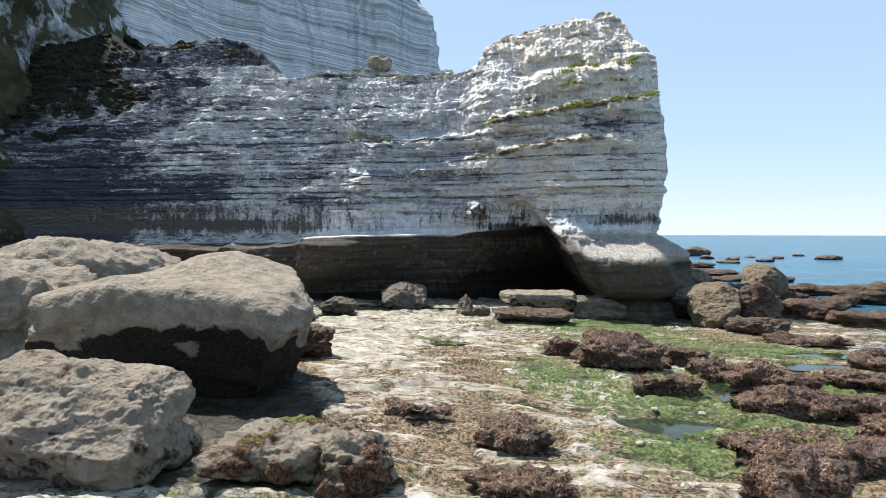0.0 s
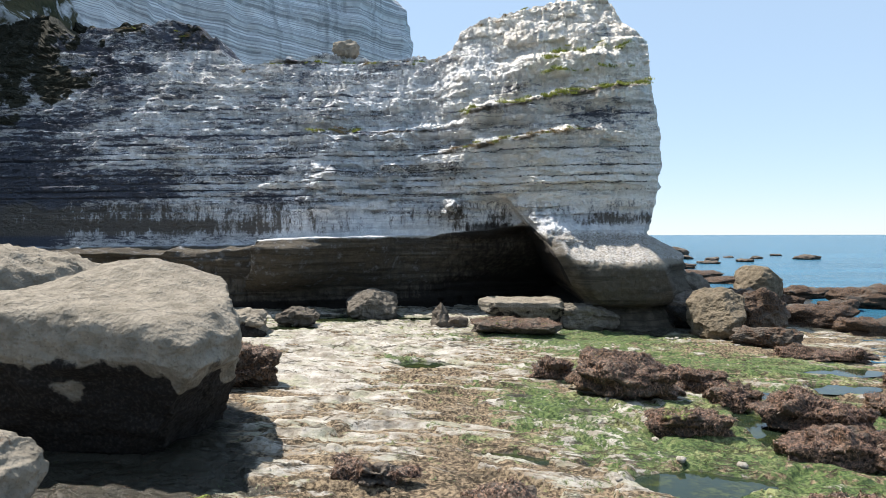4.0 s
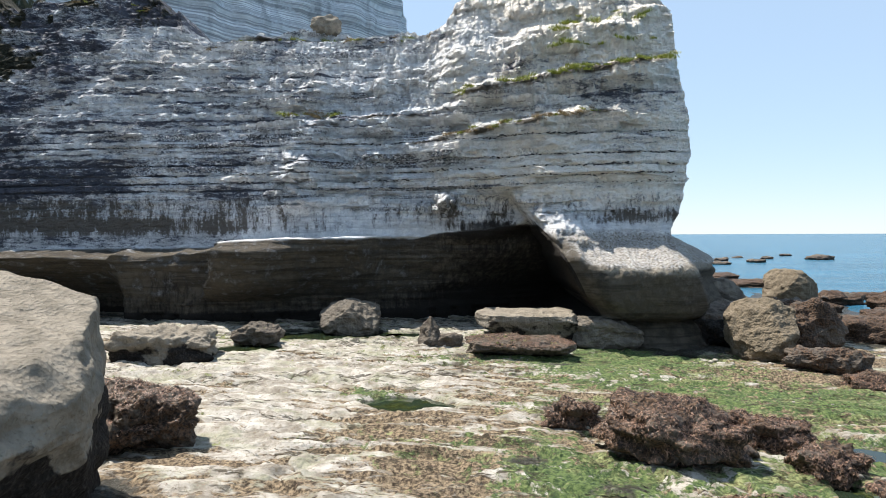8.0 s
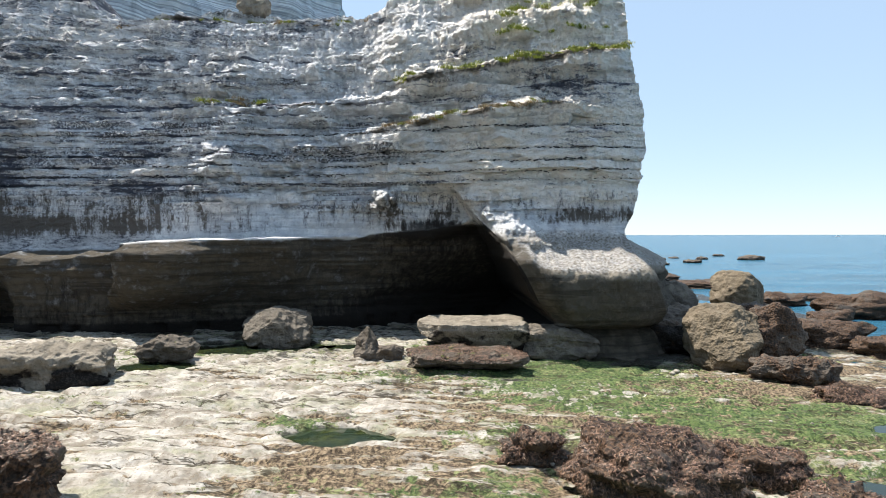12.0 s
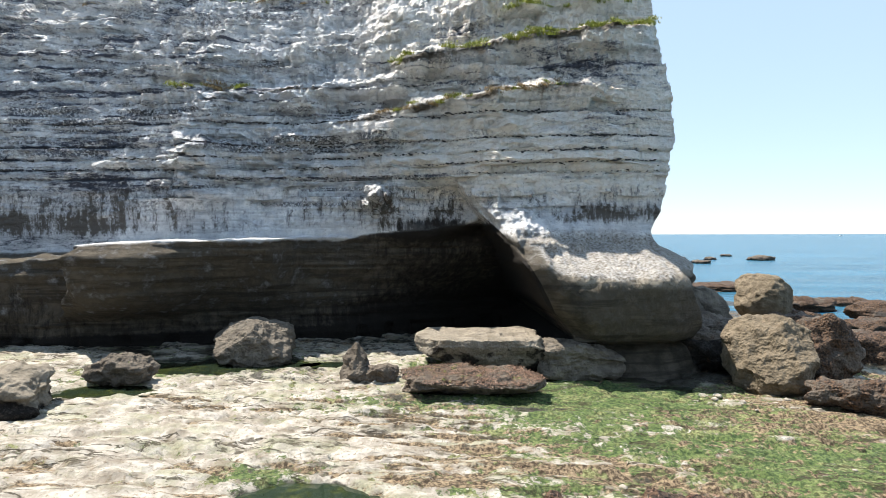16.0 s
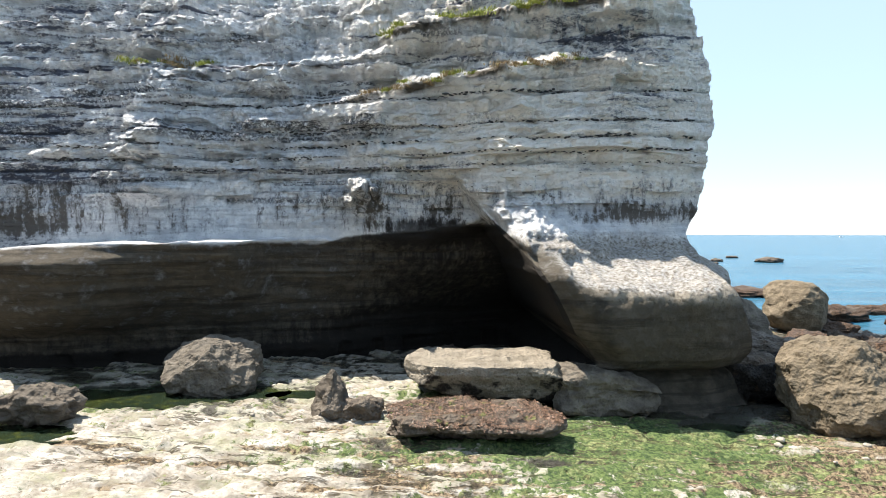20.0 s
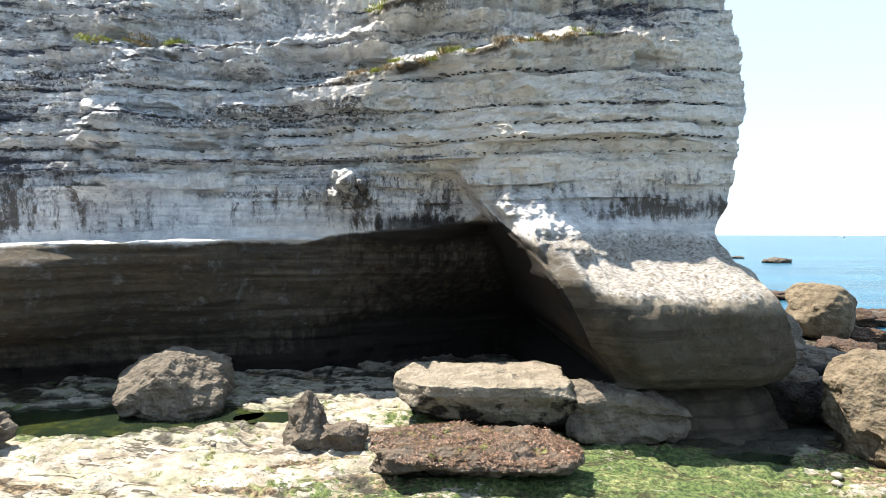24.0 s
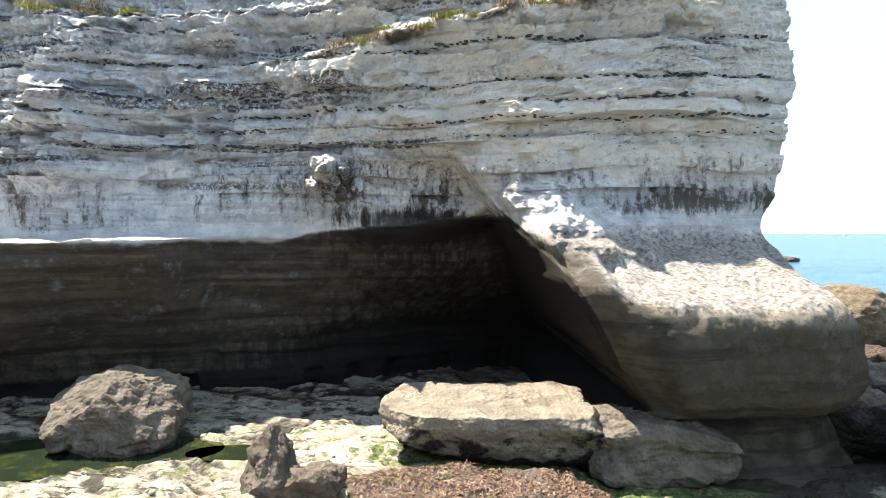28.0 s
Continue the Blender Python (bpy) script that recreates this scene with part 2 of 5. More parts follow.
def boulder_material(name, light, dark, spots, weed=False):
    """Weathered limestone; marks darken it for wetness and side-face shade, and 'weed' clothes it."""
    m, t, s = material(name)
    fine, mid = noise_out(t, 14.0, 8, 0.65), noise_out(t, 2.4, 7, 0.62)
    pits = t.nodes.new("ShaderNodeTexVoronoi")
    pits.inputs["Scale"].default_value = 11.0
    geo = t.nodes.new("ShaderNodeNewGeometry")
    t.links.new(geo.outputs["Position"], pits.inputs["Vector"])
    col = blend(t, ramp(t, mid, 0.32, 0.68), dark, light)
    col = blend(t, maths(t, "MULTIPLY", ramp(t, fine, 0.56, 0.7), 0.6), col, spots)
    # near-black coat: tide wetness plus shade painted onto side faces
    wet_shade = ramp(t, maths(t, "ADD", attribute(t, "wet_shade"), maths(t, "MULTIPLY", maths(t, "SUBTRACT", mid, 0.5), 1.3)), 0.38, 0.6)
    col = blend(t, wet_shade, col, blend(t, ramp(t, fine, 0.45, 0.7), (0.014, 0.012, 0.011), (0.048, 0.042, 0.036)))
    leafy = ramp(t, maths(t, "ADD", attribute(t, "weed"), maths(t, "MULTIPLY", maths(t, "SUBTRACT", mid, 0.5), 1.6)), 0.36, 0.6)
    brown = blend(t, ramp(t, fine, 0.4, 0.62), (0.020, 0.013, 0.009), (0.125, 0.072, 0.042))
    col = blend(t, leafy, col, brown)
    moss = ramp(t, maths(t, "ADD", attribute(t, "moss"), maths(t, "MULTIPLY", maths(t, "SUBTRACT", mid, 0.5), 2.0)), 0.42, 0.6)
    col = blend(t, moss, col, blend(t, ramp(t, fine, 0.4, 0.65), (0.05, 0.07, 0.012), (0.17, 0.21, 0.05)))
    t.links.new(col, s.inputs["Base Color"])
    s.inputs["Roughness"].default_value = 0.7 if weed else 0.9
    s.inputs["Specular IOR Level"].default_value = 0.35 if weed else 0.2
    bump(t, s, [(mid, 0.8, 0.11), (pits.outputs["Distance"], 0.6 if not weed else 0.9, 0.06), (fine, 0.9, 0.05), (noise_out(t, 45, 4), 0.6, 0.014)])
    return m


def ground_material():
    m, t, s = material("wave_cut_rock")
    fine, mid, big = noise_out(t, 11.0, 8, 0.65), noise_out(t, 1.9, 8, 0.62), noise_out(t, 0.4, 5)
    layered = noise_out(t, 1.5, 7, 0.65, (0.3, 1.3, 1.0), 0.5)
    chalk = blend(t, ramp(t, mid, 0.3, 0.68), (0.21, 0.183, 0.146), (0.51, 0.485, 0.44))
    col = blend(t, maths(t, "MULTIPLY", ramp(t, fine, 0.52, 0.66), 0.7), chalk, (0.17, 0.135, 0.09))
    def mask(name, lo, hi, noisy, k):
        return ramp(t, maths(t, "ADD", attribute(t, name), maths(t, "MULTIPLY", maths(t, "SUBTRACT", noisy, 0.5), k)), lo, hi)
    weed = blend(t, ramp(t, fine, 0.38, 0.66), (0.040, 0.027, 0.016), (0.32, 0.245, 0.16))
    thin = maths(t, "MULTIPLY", ramp(t, noise_out(t, 0.9, 8, 0.7, (0.6, 1.2, 1.0)), 0.47, 0.62), 0.55)
    col = blend(t, thin, col, blend(t, ramp(t, fine, 0.4, 0.62), (0.15, 0.165, 0.085), (0.36, 0.375, 0.26)))
    col = blend(t, mask("brown", 0.40, 0.58, layered, 2.2), col, weed)
    alga = blend(t, ramp(t, fine, 0.36, 0.66), (0.024, 0.050, 0.016), (0.13, 0.18, 0.06))
    alga = blend(t, maths(t, "MULTIPLY", ramp(t, noise_out(t, 1.3, 8, 0.7), 0.5, 0.64), 0.7), alga, blend(t, ramp(t, fine, 0.4, 0.62), (0.10, 0.085, 0.035), (0.33, 0.34, 0.17)))
    col = blend(t, mask("green", 0.44, 0.64, noise_out(t, 2.6, 9, 0.72), 3.0), col, alga)
    seam = noise_out(t, 0.8, 5, 0.6, (0.32, 1.7, 1.0), 0.3)
    near = maths(t, "ABSOLUTE", maths(t, "SUBTRACT", seam, 0.5), 0.0)
    crack = maths(t, "MULTIPLY", ramp(t, near, 0.022, 0.004), ramp(t, noise_out(t, 0.7, 5), 0.42, 0.56))
    col = blend(t, maths(t, "MULTIPLY", crack, 0.85), col, (0.045, 0.036, 0.022))
    # dark glossy mask: pools and shore, plus shade painted on the platform
    damp_shade = mask("wet_shade", 0.40, 0.62, mid, 1.4)
    col = blend(t, damp_shade, col, (0.03, 0.028, 0.02))
    t.links.new(col, s.inputs["Base Color"])
    rough = maths(t, "SUBTRACT", 0.85, maths(t, "MULTIPLY", damp_shade, 0.5))
    t.links.new(rough, s.inputs["Roughness"])
    s.inputs["Specular IOR Level"].default_value = 0.3
    bump(t, s, [(layered, 0.9, 0.10), (maths(t, "SUBTRACT", 1.0, crack), 0.8, 0.05), (mid, 0.8, 0.06), (fine, 1.0, 0.06), (noise_out(t, 42, 4), 0.6, 0.014)])
    return m


def water_material(name, deep, rough, wave, strength):
    m, t, s = material(name)
    s.inputs["Base Color"].default_value = (*deep, 1)
    s.inputs["Roughness"].default_value = rough
    s.inputs["IOR"].default_value = 1.33
    s.inputs["Specular IOR Level"].default_value = 0.07 if rough > 0.1 else 0.5
    swell = noise_out(t, wave, 6, 0.6, (0.5, 1.0, 1.0))
    big = noise_out(t, wave * 0.12, 4, 0.5, (0.3, 1.0, 1.0))
    col = blend(t, ramp(t, big, 0.35, 0.65), deep, tuple(c * 1.5 for c in deep))
    if rough < 0.1:
        bed = noise_out(t, 1.6, 8, 0.7)
        col = blend(t, ramp(t, bed, 0.46, 0.62), col, blend(t, ramp(t, noise_out(t, 9.0, 6), 0.4, 0.62), (0.014, 0.020, 0.007), (0.050, 0.062, 0.018)))
    t.links.new(col, s.inputs["Base Color"])
    bump(t, s, [(swell, strength, 0.12 / wave)])
    return m


def plain_material(name, a, b, scale, rough=0.8, relief=0.02):
    m, t, s = material(name)
    n = noise_out(t, scale, 6)
    col = blend(t, ramp(t, n, 0.35, 0.68), a, b)
    t.links.new(col, s.inputs["Base Color"])
    s.inputs["Roughness"].default_value = rough
    bump(t, s, [(n, 0.7, relief)])
    return m


CHALK = chalk_material()
FAR = far_chalk_material()
PALE = boulder_material("pale_limestone", (0.185, 0.164, 0.136), (0.09, 0.078, 0.065), (0.05, 0.043, 0.035))
BUFF = boulder_material("buff_limestone", (0.205, 0.168, 0.122), (0.11, 0.09, 0.064), (0.06, 0.048, 0.035))
WEEDY = boulder_material("weedy_rock", (0.17, 0.14, 0.11), (0.07, 0.055, 0.043), (0.035, 0.028, 0.021), True)
BROWN = boulder_material("brown_limestone", (0.15, 0.13, 0.108), (0.075, 0.064, 0.053), (0.04, 0.034, 0.027))
BLEACHED = boulder_material("bleached_limestone", (0.285, 0.254, 0.208), (0.17, 0.15, 0.12), (0.075, 0.064, 0.05))
GROUND = ground_material()
SEA = water_material("sea_water", (0.020, 0.080, 0.128), 0.22, 0.7, 1.0)
POOL = water_material("pool_water", (0.012, 0.020, 0.012), 0.03, 3.0, 0.05)
FLINT = plain_material("flint", (0.018, 0.018, 0.020), (0.07, 0.068, 0.066), 14.0, 0.6)
GRASS = plain_material("cliff_grass", (0.13, 0.16, 0.02), (0.34, 0.36, 0.06), 5.0, 0.8, 0.0)
DRY = plain_material("dry_plants", (0.16, 0.11, 0.05), (0.34, 0.25, 0.13), 6.0, 0.9, 0.0)
STONE = plain_material("pale_stone", (0.20, 0.18, 0.15), (0.40, 0.37, 0.32), 9.0, 0.85)
WHITE = plain_material("white_paint", (0.74, 0.74, 0.73), (0.82, 0.82, 0.81), 2.0, 0.4, 0.0)
KELP = plain_material("brown_seaweed", (0.016, 0.009, 0.006), (0.31, 0.18, 0.12), 14.0, 0.5, 0.0)
ALGA = plain_material("green_seaweed", (0.026, 0.056, 0.018), (0.11, 0.17, 0.055), 4.0, 0.5, 0.0)


# ---- mesh helpers ----
def mesh_object(name, verts, faces, mat, parent=None, smooth=True, marks=None, label=""):
    me = bpy.data.meshes.new(name)
    me.from_pydata(np.asarray(verts).tolist() if not isinstance(verts, list) else verts, [],
                   np.asarray(faces).tolist() if not isinstance(faces, list) else faces)
    me.materials.append(mat)
    me.polygons.foreach_set("use_smooth", [smooth] * len(me.polygons))
    for key, values in (marks or {}).items():
        me.attributes.new(key, "FLOAT", "POINT").data.foreach_set("value", np.ascontiguousarray(values, dtype=np.float32))
    me.update()
    ob = new(name, me)
    if parent:
        ob.parent = parent
    if label:
        ob["label"] = label
    return ob


def grid_faces(rows, cols):
    a = (np.arange(rows - 1)[:, None] * cols + np.arange(cols - 1)[None, :]).ravel()
    return np.stack([a, a + 1, a + cols + 1, a + cols], 1)


def empty(name, place=(0, 0, 0)):
    ob = new(name)
    ob.location = place
    return ob


# ---- the rock platform ----
POOLS = (  # x, y, half width, half depth, turn, level
    (-1.2, 29.3, 1.15, 0.7, -0.15, 0.60), (4.9, 18.6, 1.25, 0.75, 0.1, 0.40), (7.9, 22.4, 0.5, 1.9, -0.1, 0.36),
    (-7.0, 40.3, 3.3, 1.15, 0.08, 0.86), (-2.4, 40.35, 0.8, 0.4, 0.0, 0.86), (9.0, 38.6, 0.8, 0.35, 0.0, 0.30),
    (9.3, 26.3, 0.85, 0.42, -0.15, 0.34), (12.6, 27.6, 1.1, 0.5, 0.2, 0.26), (14.2, 30.6, 1.3, 0.6, 0.1, 0.18), (1.2, 19.6, 0.8, 0.3, -0.2, 0.54), (-8.6, 36.7, 1.4, 0.75, 0.1, 0.84),
)


def shore(y):
    return np.interp(y, (-40, 0, 15, 30, 37, 55, 75, 118, 300), (13, 14, 15, 17, 19.3, 24.5, 26, 33, 40))


def pool_mask(x, y, p, grow=1.0):
    cx, cy, w, d, a, level = p
    u, v = (x - cx) * math.cos(a) + (y - cy) * math.sin(a), (y - cy) * math.cos(a) - (x - cx) * math.sin(a)
    wob = 0.35 * fbm(x * 0.9, y * 0.9, 0, 3, 77)
    return (u / (w * grow)) ** 2 + (v / (d * grow)) ** 2 + wob


def ground_relief(x, y):
    """Thin dipping beds with broken edges, solution hollows and cracks; also how deep in a hollow each point lies."""
    v = y + 0.28 * x + 0.9 * fbm(x * 0.09, y * 0.09, 7, 3, 10)
    beds = v * 0.62 + 1.5 * fbm(x * 0.10, y * 0.22, 0, 4, 11)
    saw = beds - np.floor(beds)
    relief = 0.14 * (0.5 - saw) * step(0.0, 0.045, saw) * (0.4 + 0.7 * step(-0.3, 0.6, fbm(x * 0.13, y * 0.13, 2, 2, 15)))
    beds2 = v * 2.3 + 2.2 * fbm(x * 0.28, y * 0.7, 3, 5, 12)
    saw2 = beds2 - np.floor(beds2)
    relief = relief + 0.08 * (0.5 - saw2) * step(0.0, 0.09, saw2) * step(-0.5, 0.3, fbm(x * 0.3, y * 0.3, 6, 2, 16))
    relief = relief + 0.05 * fbm(x * 0.35, y * 0.5, 0, 3, 21) + 0.035 * fbm(x * 1.5, y * 3.2, 0, 5, 31)
    pick, crack = cells(x * 1.2 + 0.5 * fbm(x, y, 0, 3, 33), v * 2.6 + 0.5 * fbm(x, y, 5, 3, 34), 35)
    relief = relief + 0.035 * pick
    line = np.abs(fbm(x * 0.22 + 0.1 * y, v * 0.9, 1, 4, 43))
    groove = step(0.07, 0.0, line) * step(-0.2, 0.3, fbm(x * 0.2, y * 0.2, 9, 2, 44))
    hollow = step(0.30, 0.55, ridged(x * 0.5, y * 0.9, 0, 3, 41))
    relief = relief - 0.07 * hollow - 0.09 * groove - 0.04 * step(0.06, 0.0, crack)
    return relief, np.clip(-relief * 5.0, -0.5, 0.9)


def ground_height(x, y):
    x, y = np.asarray(x, float), np.asarray(y, float)
    level = np.interp(x, (-30, -14, -6, 0, 5, 9, 13), (1.0, 0.95, 0.86, 0.72, 0.56, 0.42, 0.32))
    level = level + 0.12 * step(36, 41, y) * step(6, 2, x) - 0.16 * step(20, 14, y)
    sx = shore(y) + 1.6 * fbm(x * 0.12, y * 0.12, 0, 3, 5)
    out = x - sx
    level = level * step(0, -7, out) + 0.05 * step(-7, 0, out) * step(4, 0, out)
    level = level - 1.1 * step(0, 12, out) - 2.5 * step(12, 70, out)
    dry = step(14, 0, out)
    relief, _ = ground_relief(x, y)
    h = level + relief * dry
    for p in POOLS:
        q = pool_mask(x, y, p)
        h = np.where(q < 2.2, h + (np.minimum(h, p[5] - 0.13) - h) * step(1.55, 0.75, q), h)
    return h


def blob(x, y, cx, cy, rx, ry):
    return np.exp(-(((x - cx) / rx) ** 2 + ((y - cy) / ry) ** 2))


def ground_marks(x, y):
    n = fbm(x * 0.22, y * 0.34, 0, 4, 51)
    green = 0.19 + 0.04 * step(-4, 4, x)
    for c in ((6.4, 37.4, 4.4, 2.6, 0.70), (4.5, 33.2, 2.6, 2.2, 0.26), (9.0, 31.5, 4.2, 3.2, 0.52), (2.6, 24.3, 1.9, 2.6, 0.62), (6.3, 20.6, 2.0, 1.7, 0.6),
              (5.2, 16.6, 1.5, 1.3, 0.6), (-3.9, 13.6, 1.3, 0.9, 0.75), (13.0, 30.0, 3.0, 2.6, 0.45), (-2.4, 30.2, 1.0, 1.0, 0.5), (-6.5, 39.2, 3.5, 1.0, 0.45),
              (-1.2, 35.5, 2.6, 1.2, 0.36), (10.8, 25.2, 2.2, 1.6, 0.4), (1.8, 40.2, 2.2, 1.4, 0.4), (3.0, 28.8, 1.8, 1.4, 0.35), (9.0, 18.4, 3.4, 2.6, 0.34), (11.5, 23.6, 2.6, 2.4, 0.3), (7.2, 24.0, 1.6, 1.6, 0.4), (-0.9, 25.6, 2.2, 1.2, 0.3), (1.2, 36.9, 2.5, 1.4, 0.3)):
        green = green + c[4] * blob(x, y, *c[:4])
    brown = 0.40 - 0.10 * step(29, 33, y) * step(4, 0, x) + 0.02 * step(26, 17, y) + 0.16 * step(3, 9, x) - 0.16 * blob(x, y, -5, 32, 5, 5) - 0.2 * blob(x, y, -3.5, 22.5, 2.0, 3.0) - 0.28 * blob(x, y, -4.6, 27.3, 1.5, 2.2) - 0.15 * blob(x, y, 0, 41, 8, 3)
    for c in ((-1.0, 26.0, 3.0, 2.4, 0.22), (10.6, 34.6, 2.2, 1.2, 0.42), (0.6, 18.0, 3.6, 2.2, 0.20), (2.4, 31.0, 2.4, 1.6, 0.14), (10, 21, 4, 5, 0.25), (0, 14, 5, 2, 0.20), (-0.5, 21.0, 3.4, 2.6, 0.16)):
        brown = brown + c[4] * blob(x, y, *c[:4])
    # beside shore and weed patches, blobs paint shade of cave, boulders and pillar
    wet_shade = 0.10 + 0.30 * step(-4, 1, x - shore(y)) + 0.34 * step(40.8, 43.2, y + 0.8 * n) + 0.75 * blob(x, y, -8.0, 17.8, 3.4, 1.7) + 0.7 * blob(x, y, -5.3, 18.0, 1.5, 1.8) + 0.5 * blob(x, y, -5.6, 15.2, 1.2, 1.2) + 0.6 * blob(x, y, -6.0, 20.6, 0.9, 2.2) + 0.9 * blob(x, y, 9.5, 40.2, 3.2, 1.5) + 0.5 * blob(x, y, -5.2, 13.2, 1.4, 0.8) + 0.42 * blob(x, y, -5.5, 39.5, 4.5, 1.2) + 0.25 * blob(x, y, 0.5, 36.8, 1.6, 1.0) + 0.45 * blob(x, y, 4.0, 35.2, 1.6, 0.6) + 0.55 * blob(x, y, 1.9, 24.7, 0.7, 0.45) + 0.5 * blob(x, y, 3.5, 23.5, 0.6, 0.4)
    for p in POOLS:
        wet_shade = wet_shade + 0.55 * step(1.6, 0.8, pool_mask(x, y, p))
    _, sunk = ground_relief(x, y)
    # hollows get more of all three marks
    return {"green": green + 0.16 * n + 0.10 * sunk, "brown": brown - 0.12 * n + 0.26 * sunk, "wet_shade": wet_shade + 0.40 * np.maximum(sunk, 0)}


def axis(dense_lo, dense_hi, pitch, lo, hi):
    mid = list(np.arange(dense_lo, dense_hi + pitch / 2, pitch))
    left, right, d = [], [], pitch
    v = dense_lo
    while v > lo:
        d *= 1.12
        v -= d
        left.append(max(v, lo))
    v, d = mid[-1], pitch
    while v < hi:
        d *= 1.12
        v += d
        right.append(min(v, hi))
    return np.array(left[::-1] + mid + right)


def build_ground():
    gx, gy = axis(-15, 17, 0.085, -4600, 4600), axis(12.2, 47, 0.085, -4600, 4600)
    X, Y = np.meshgrid(gx, gy)
    x, y = X.ravel(), Y.ravel()
    z = ground_height(x, y)
    far = np.maximum(np.abs(x), np.abs(y - 30))
    z = np.where(far > 150, np.minimum(z, -2.5), z)
    z = np.where((x < -45) & (far <= 150), 0.9, z)
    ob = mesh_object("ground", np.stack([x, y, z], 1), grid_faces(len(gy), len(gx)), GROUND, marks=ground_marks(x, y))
    tagged(ob, "wave-cut chalk platform with brown weed and green algae", "rock platform", kind="structure")


def build_pools():
    for i, p in enumerate(POOLS):
        rings, seg = 10, 56
        verts, faces = [(p[0], p[1], p[5])], []
        for r in range(1, rings + 1):
            for k in range(seg):
                a = 2 * math.pi * k / seg
                u, v = 1.3 * r / rings * p[2] * math.cos(a), 1.3 * r / rings * p[3] * math.sin(a)
                verts.append((p[0] + u * math.cos(p[4]) - v * math.sin(p[4]), p[1] + u * math.sin(p[4]) + v * math.cos(p[4]), p[5]))
        for k in range(seg):
            faces.append((0, 1 + k, 1 + (k + 1) % seg))
            for r in range(rings - 1):
                a, b = 1 + r * seg + k, 1 + r * seg + (k + 1) % seg
                faces.append((a, a + seg, b + seg, b))
        ob = mesh_object("rock_pool", verts, faces, POOL)
        tagged(ob, "still shallow pool of sea water in the rock platform", "rock pool", "pools on the platform", "structure")


def build_sea():
    gx, gy = axis(14, 60, 1.2, -4600, 4600), axis(10, 130, 1.2, -4600, 4600)
    X, Y = np.meshgrid(gx, gy)
    x, y = X.ravel(), Y.ravel()
    near = step(400, 60, np.hypot(x, y - 40))
    z = SEA_Z + near * (0.06 * fbm(x * 0.12, y * 0.3, 0, 3, 91))
    ob = mesh_object("sea", np.stack([x, y, z], 1), grid_faces(len(gy), len(gx)), SEA)
    tagged(ob, "calm blue-green sea with small ripples", "sea", kind="structure")


# ---- the headland ----
WALL_X = (-64, -46, -40, -29, -20, -14, -9, -3, 1, 4.5, 8, 10.8)
WALL_Z = (5.4, 7.5, 9.5, 11.5, 13.5, 15.5, 17.5, 19.5, 21.5)
WALL_Y = (
    (42, 43, 45, 47, 50, 53, 56, 59, 62), (43, 44, 45.5, 47.3, 49.5, 52, 54.5, 57, 59.5), (44.3, 44.9, 45.8, 47.3, 49.2, 51, 53, 55, 57),
    (44.9, 45.2, 45.8, 46.8, 48.0, 49.3, 50.6, 51.6, 52.6), (45, 45.3, 45.8, 46.6, 47.6, 48.8, 50.6, 51.8, 52.8), (45, 45.2, 45.9, 46.6, 47.6, 49.0, 51.3, 53.5, 55.5),
    (44.8, 45.0, 45.6, 46.3, 47.6, 49.4, 52.0, 53.5, 55), (44.8, 44.9, 45.3, 45.9, 46.9, 48.8, 51, 53, 55), (44.3, 44.1, 44.0, 44.8, 45.8, 47.0, 48.5, 49.5, 50.5),
    (43.0, 42.8, 42.7, 43.6, 44.6, 45.8, 47.2, 48.6, 49.6), (42.4, 42.3, 42.3, 43.0, 44.0, 45.2, 46.5, 47.7, 48.8), (42.2, 42.4, 42.5, 43.0, 44.0, 45.1, 46.2, 47.4, 48.4))
TOP_X = (-64, -46, -40, -34, -28.7, -26.3, -23, -18.3, -17.6, -16.2, -14, -9, -6.8, -3.2, -1.1, -0.5, 1.1, 3.5, 7.5, 8.8, 9.9, 10.8)
TOP_Z = (40, 30, 26.5, 23, 20.2, 20.6, 21.1, 19.9, 18.1, 17.4, 17.8, 18.5, 17.8, 17.6, 17.9, 19.2, 19.8, 20.4, 20.9, 20.2, 17.8, 17.2)
RIGHT_Z = (-1, 0.4, 1.6, 2.2, 2.8, 3.7, 4.45, 5.1, 5.6, 5.85, 6.3, 6.9, 7.7, 8.8, 9.4, 10.3, 10.9, 13.8, 17.2)
RIGHT_X = (11.1, 10.9, 10.4, 10.7, 10.5, 9.98, 9.65, 9.85, 9.85, 10.05, 10.25, 10.42, 10.6, 10.8, 11.02, 10.9, 11.0, 10.85, 10.95)
FLINT_Z = (7.92, 8.32, 8.76, 9.33, 10.37)
BEDS = [5.62, 6.55, 7.05]
while BEDS[-1] < 21.5:
    BEDS.append(BEDS[-1] + (0.30 + 0.26 * abs(math.sin(len(BEDS) * 2.4)) if BEDS[-1] < 13 else 0.55 + 0.5 * abs(math.sin(len(BEDS) * 1.7))))
BEDS = tuple(BEDS)


def bed_tilt(x):
    return 0.006 * (np.asarray(x) - 6)


def bed_warp(x, z):
    """How far the beds at height z are lifted at x."""
    return (bed_tilt(x) + 0.16 * vnoise(x * 0.3, 0, 0, 61) + 0.03 * vnoise(x * 1.6, 0, 0, 62)) * step(5.7, 7.2, z)


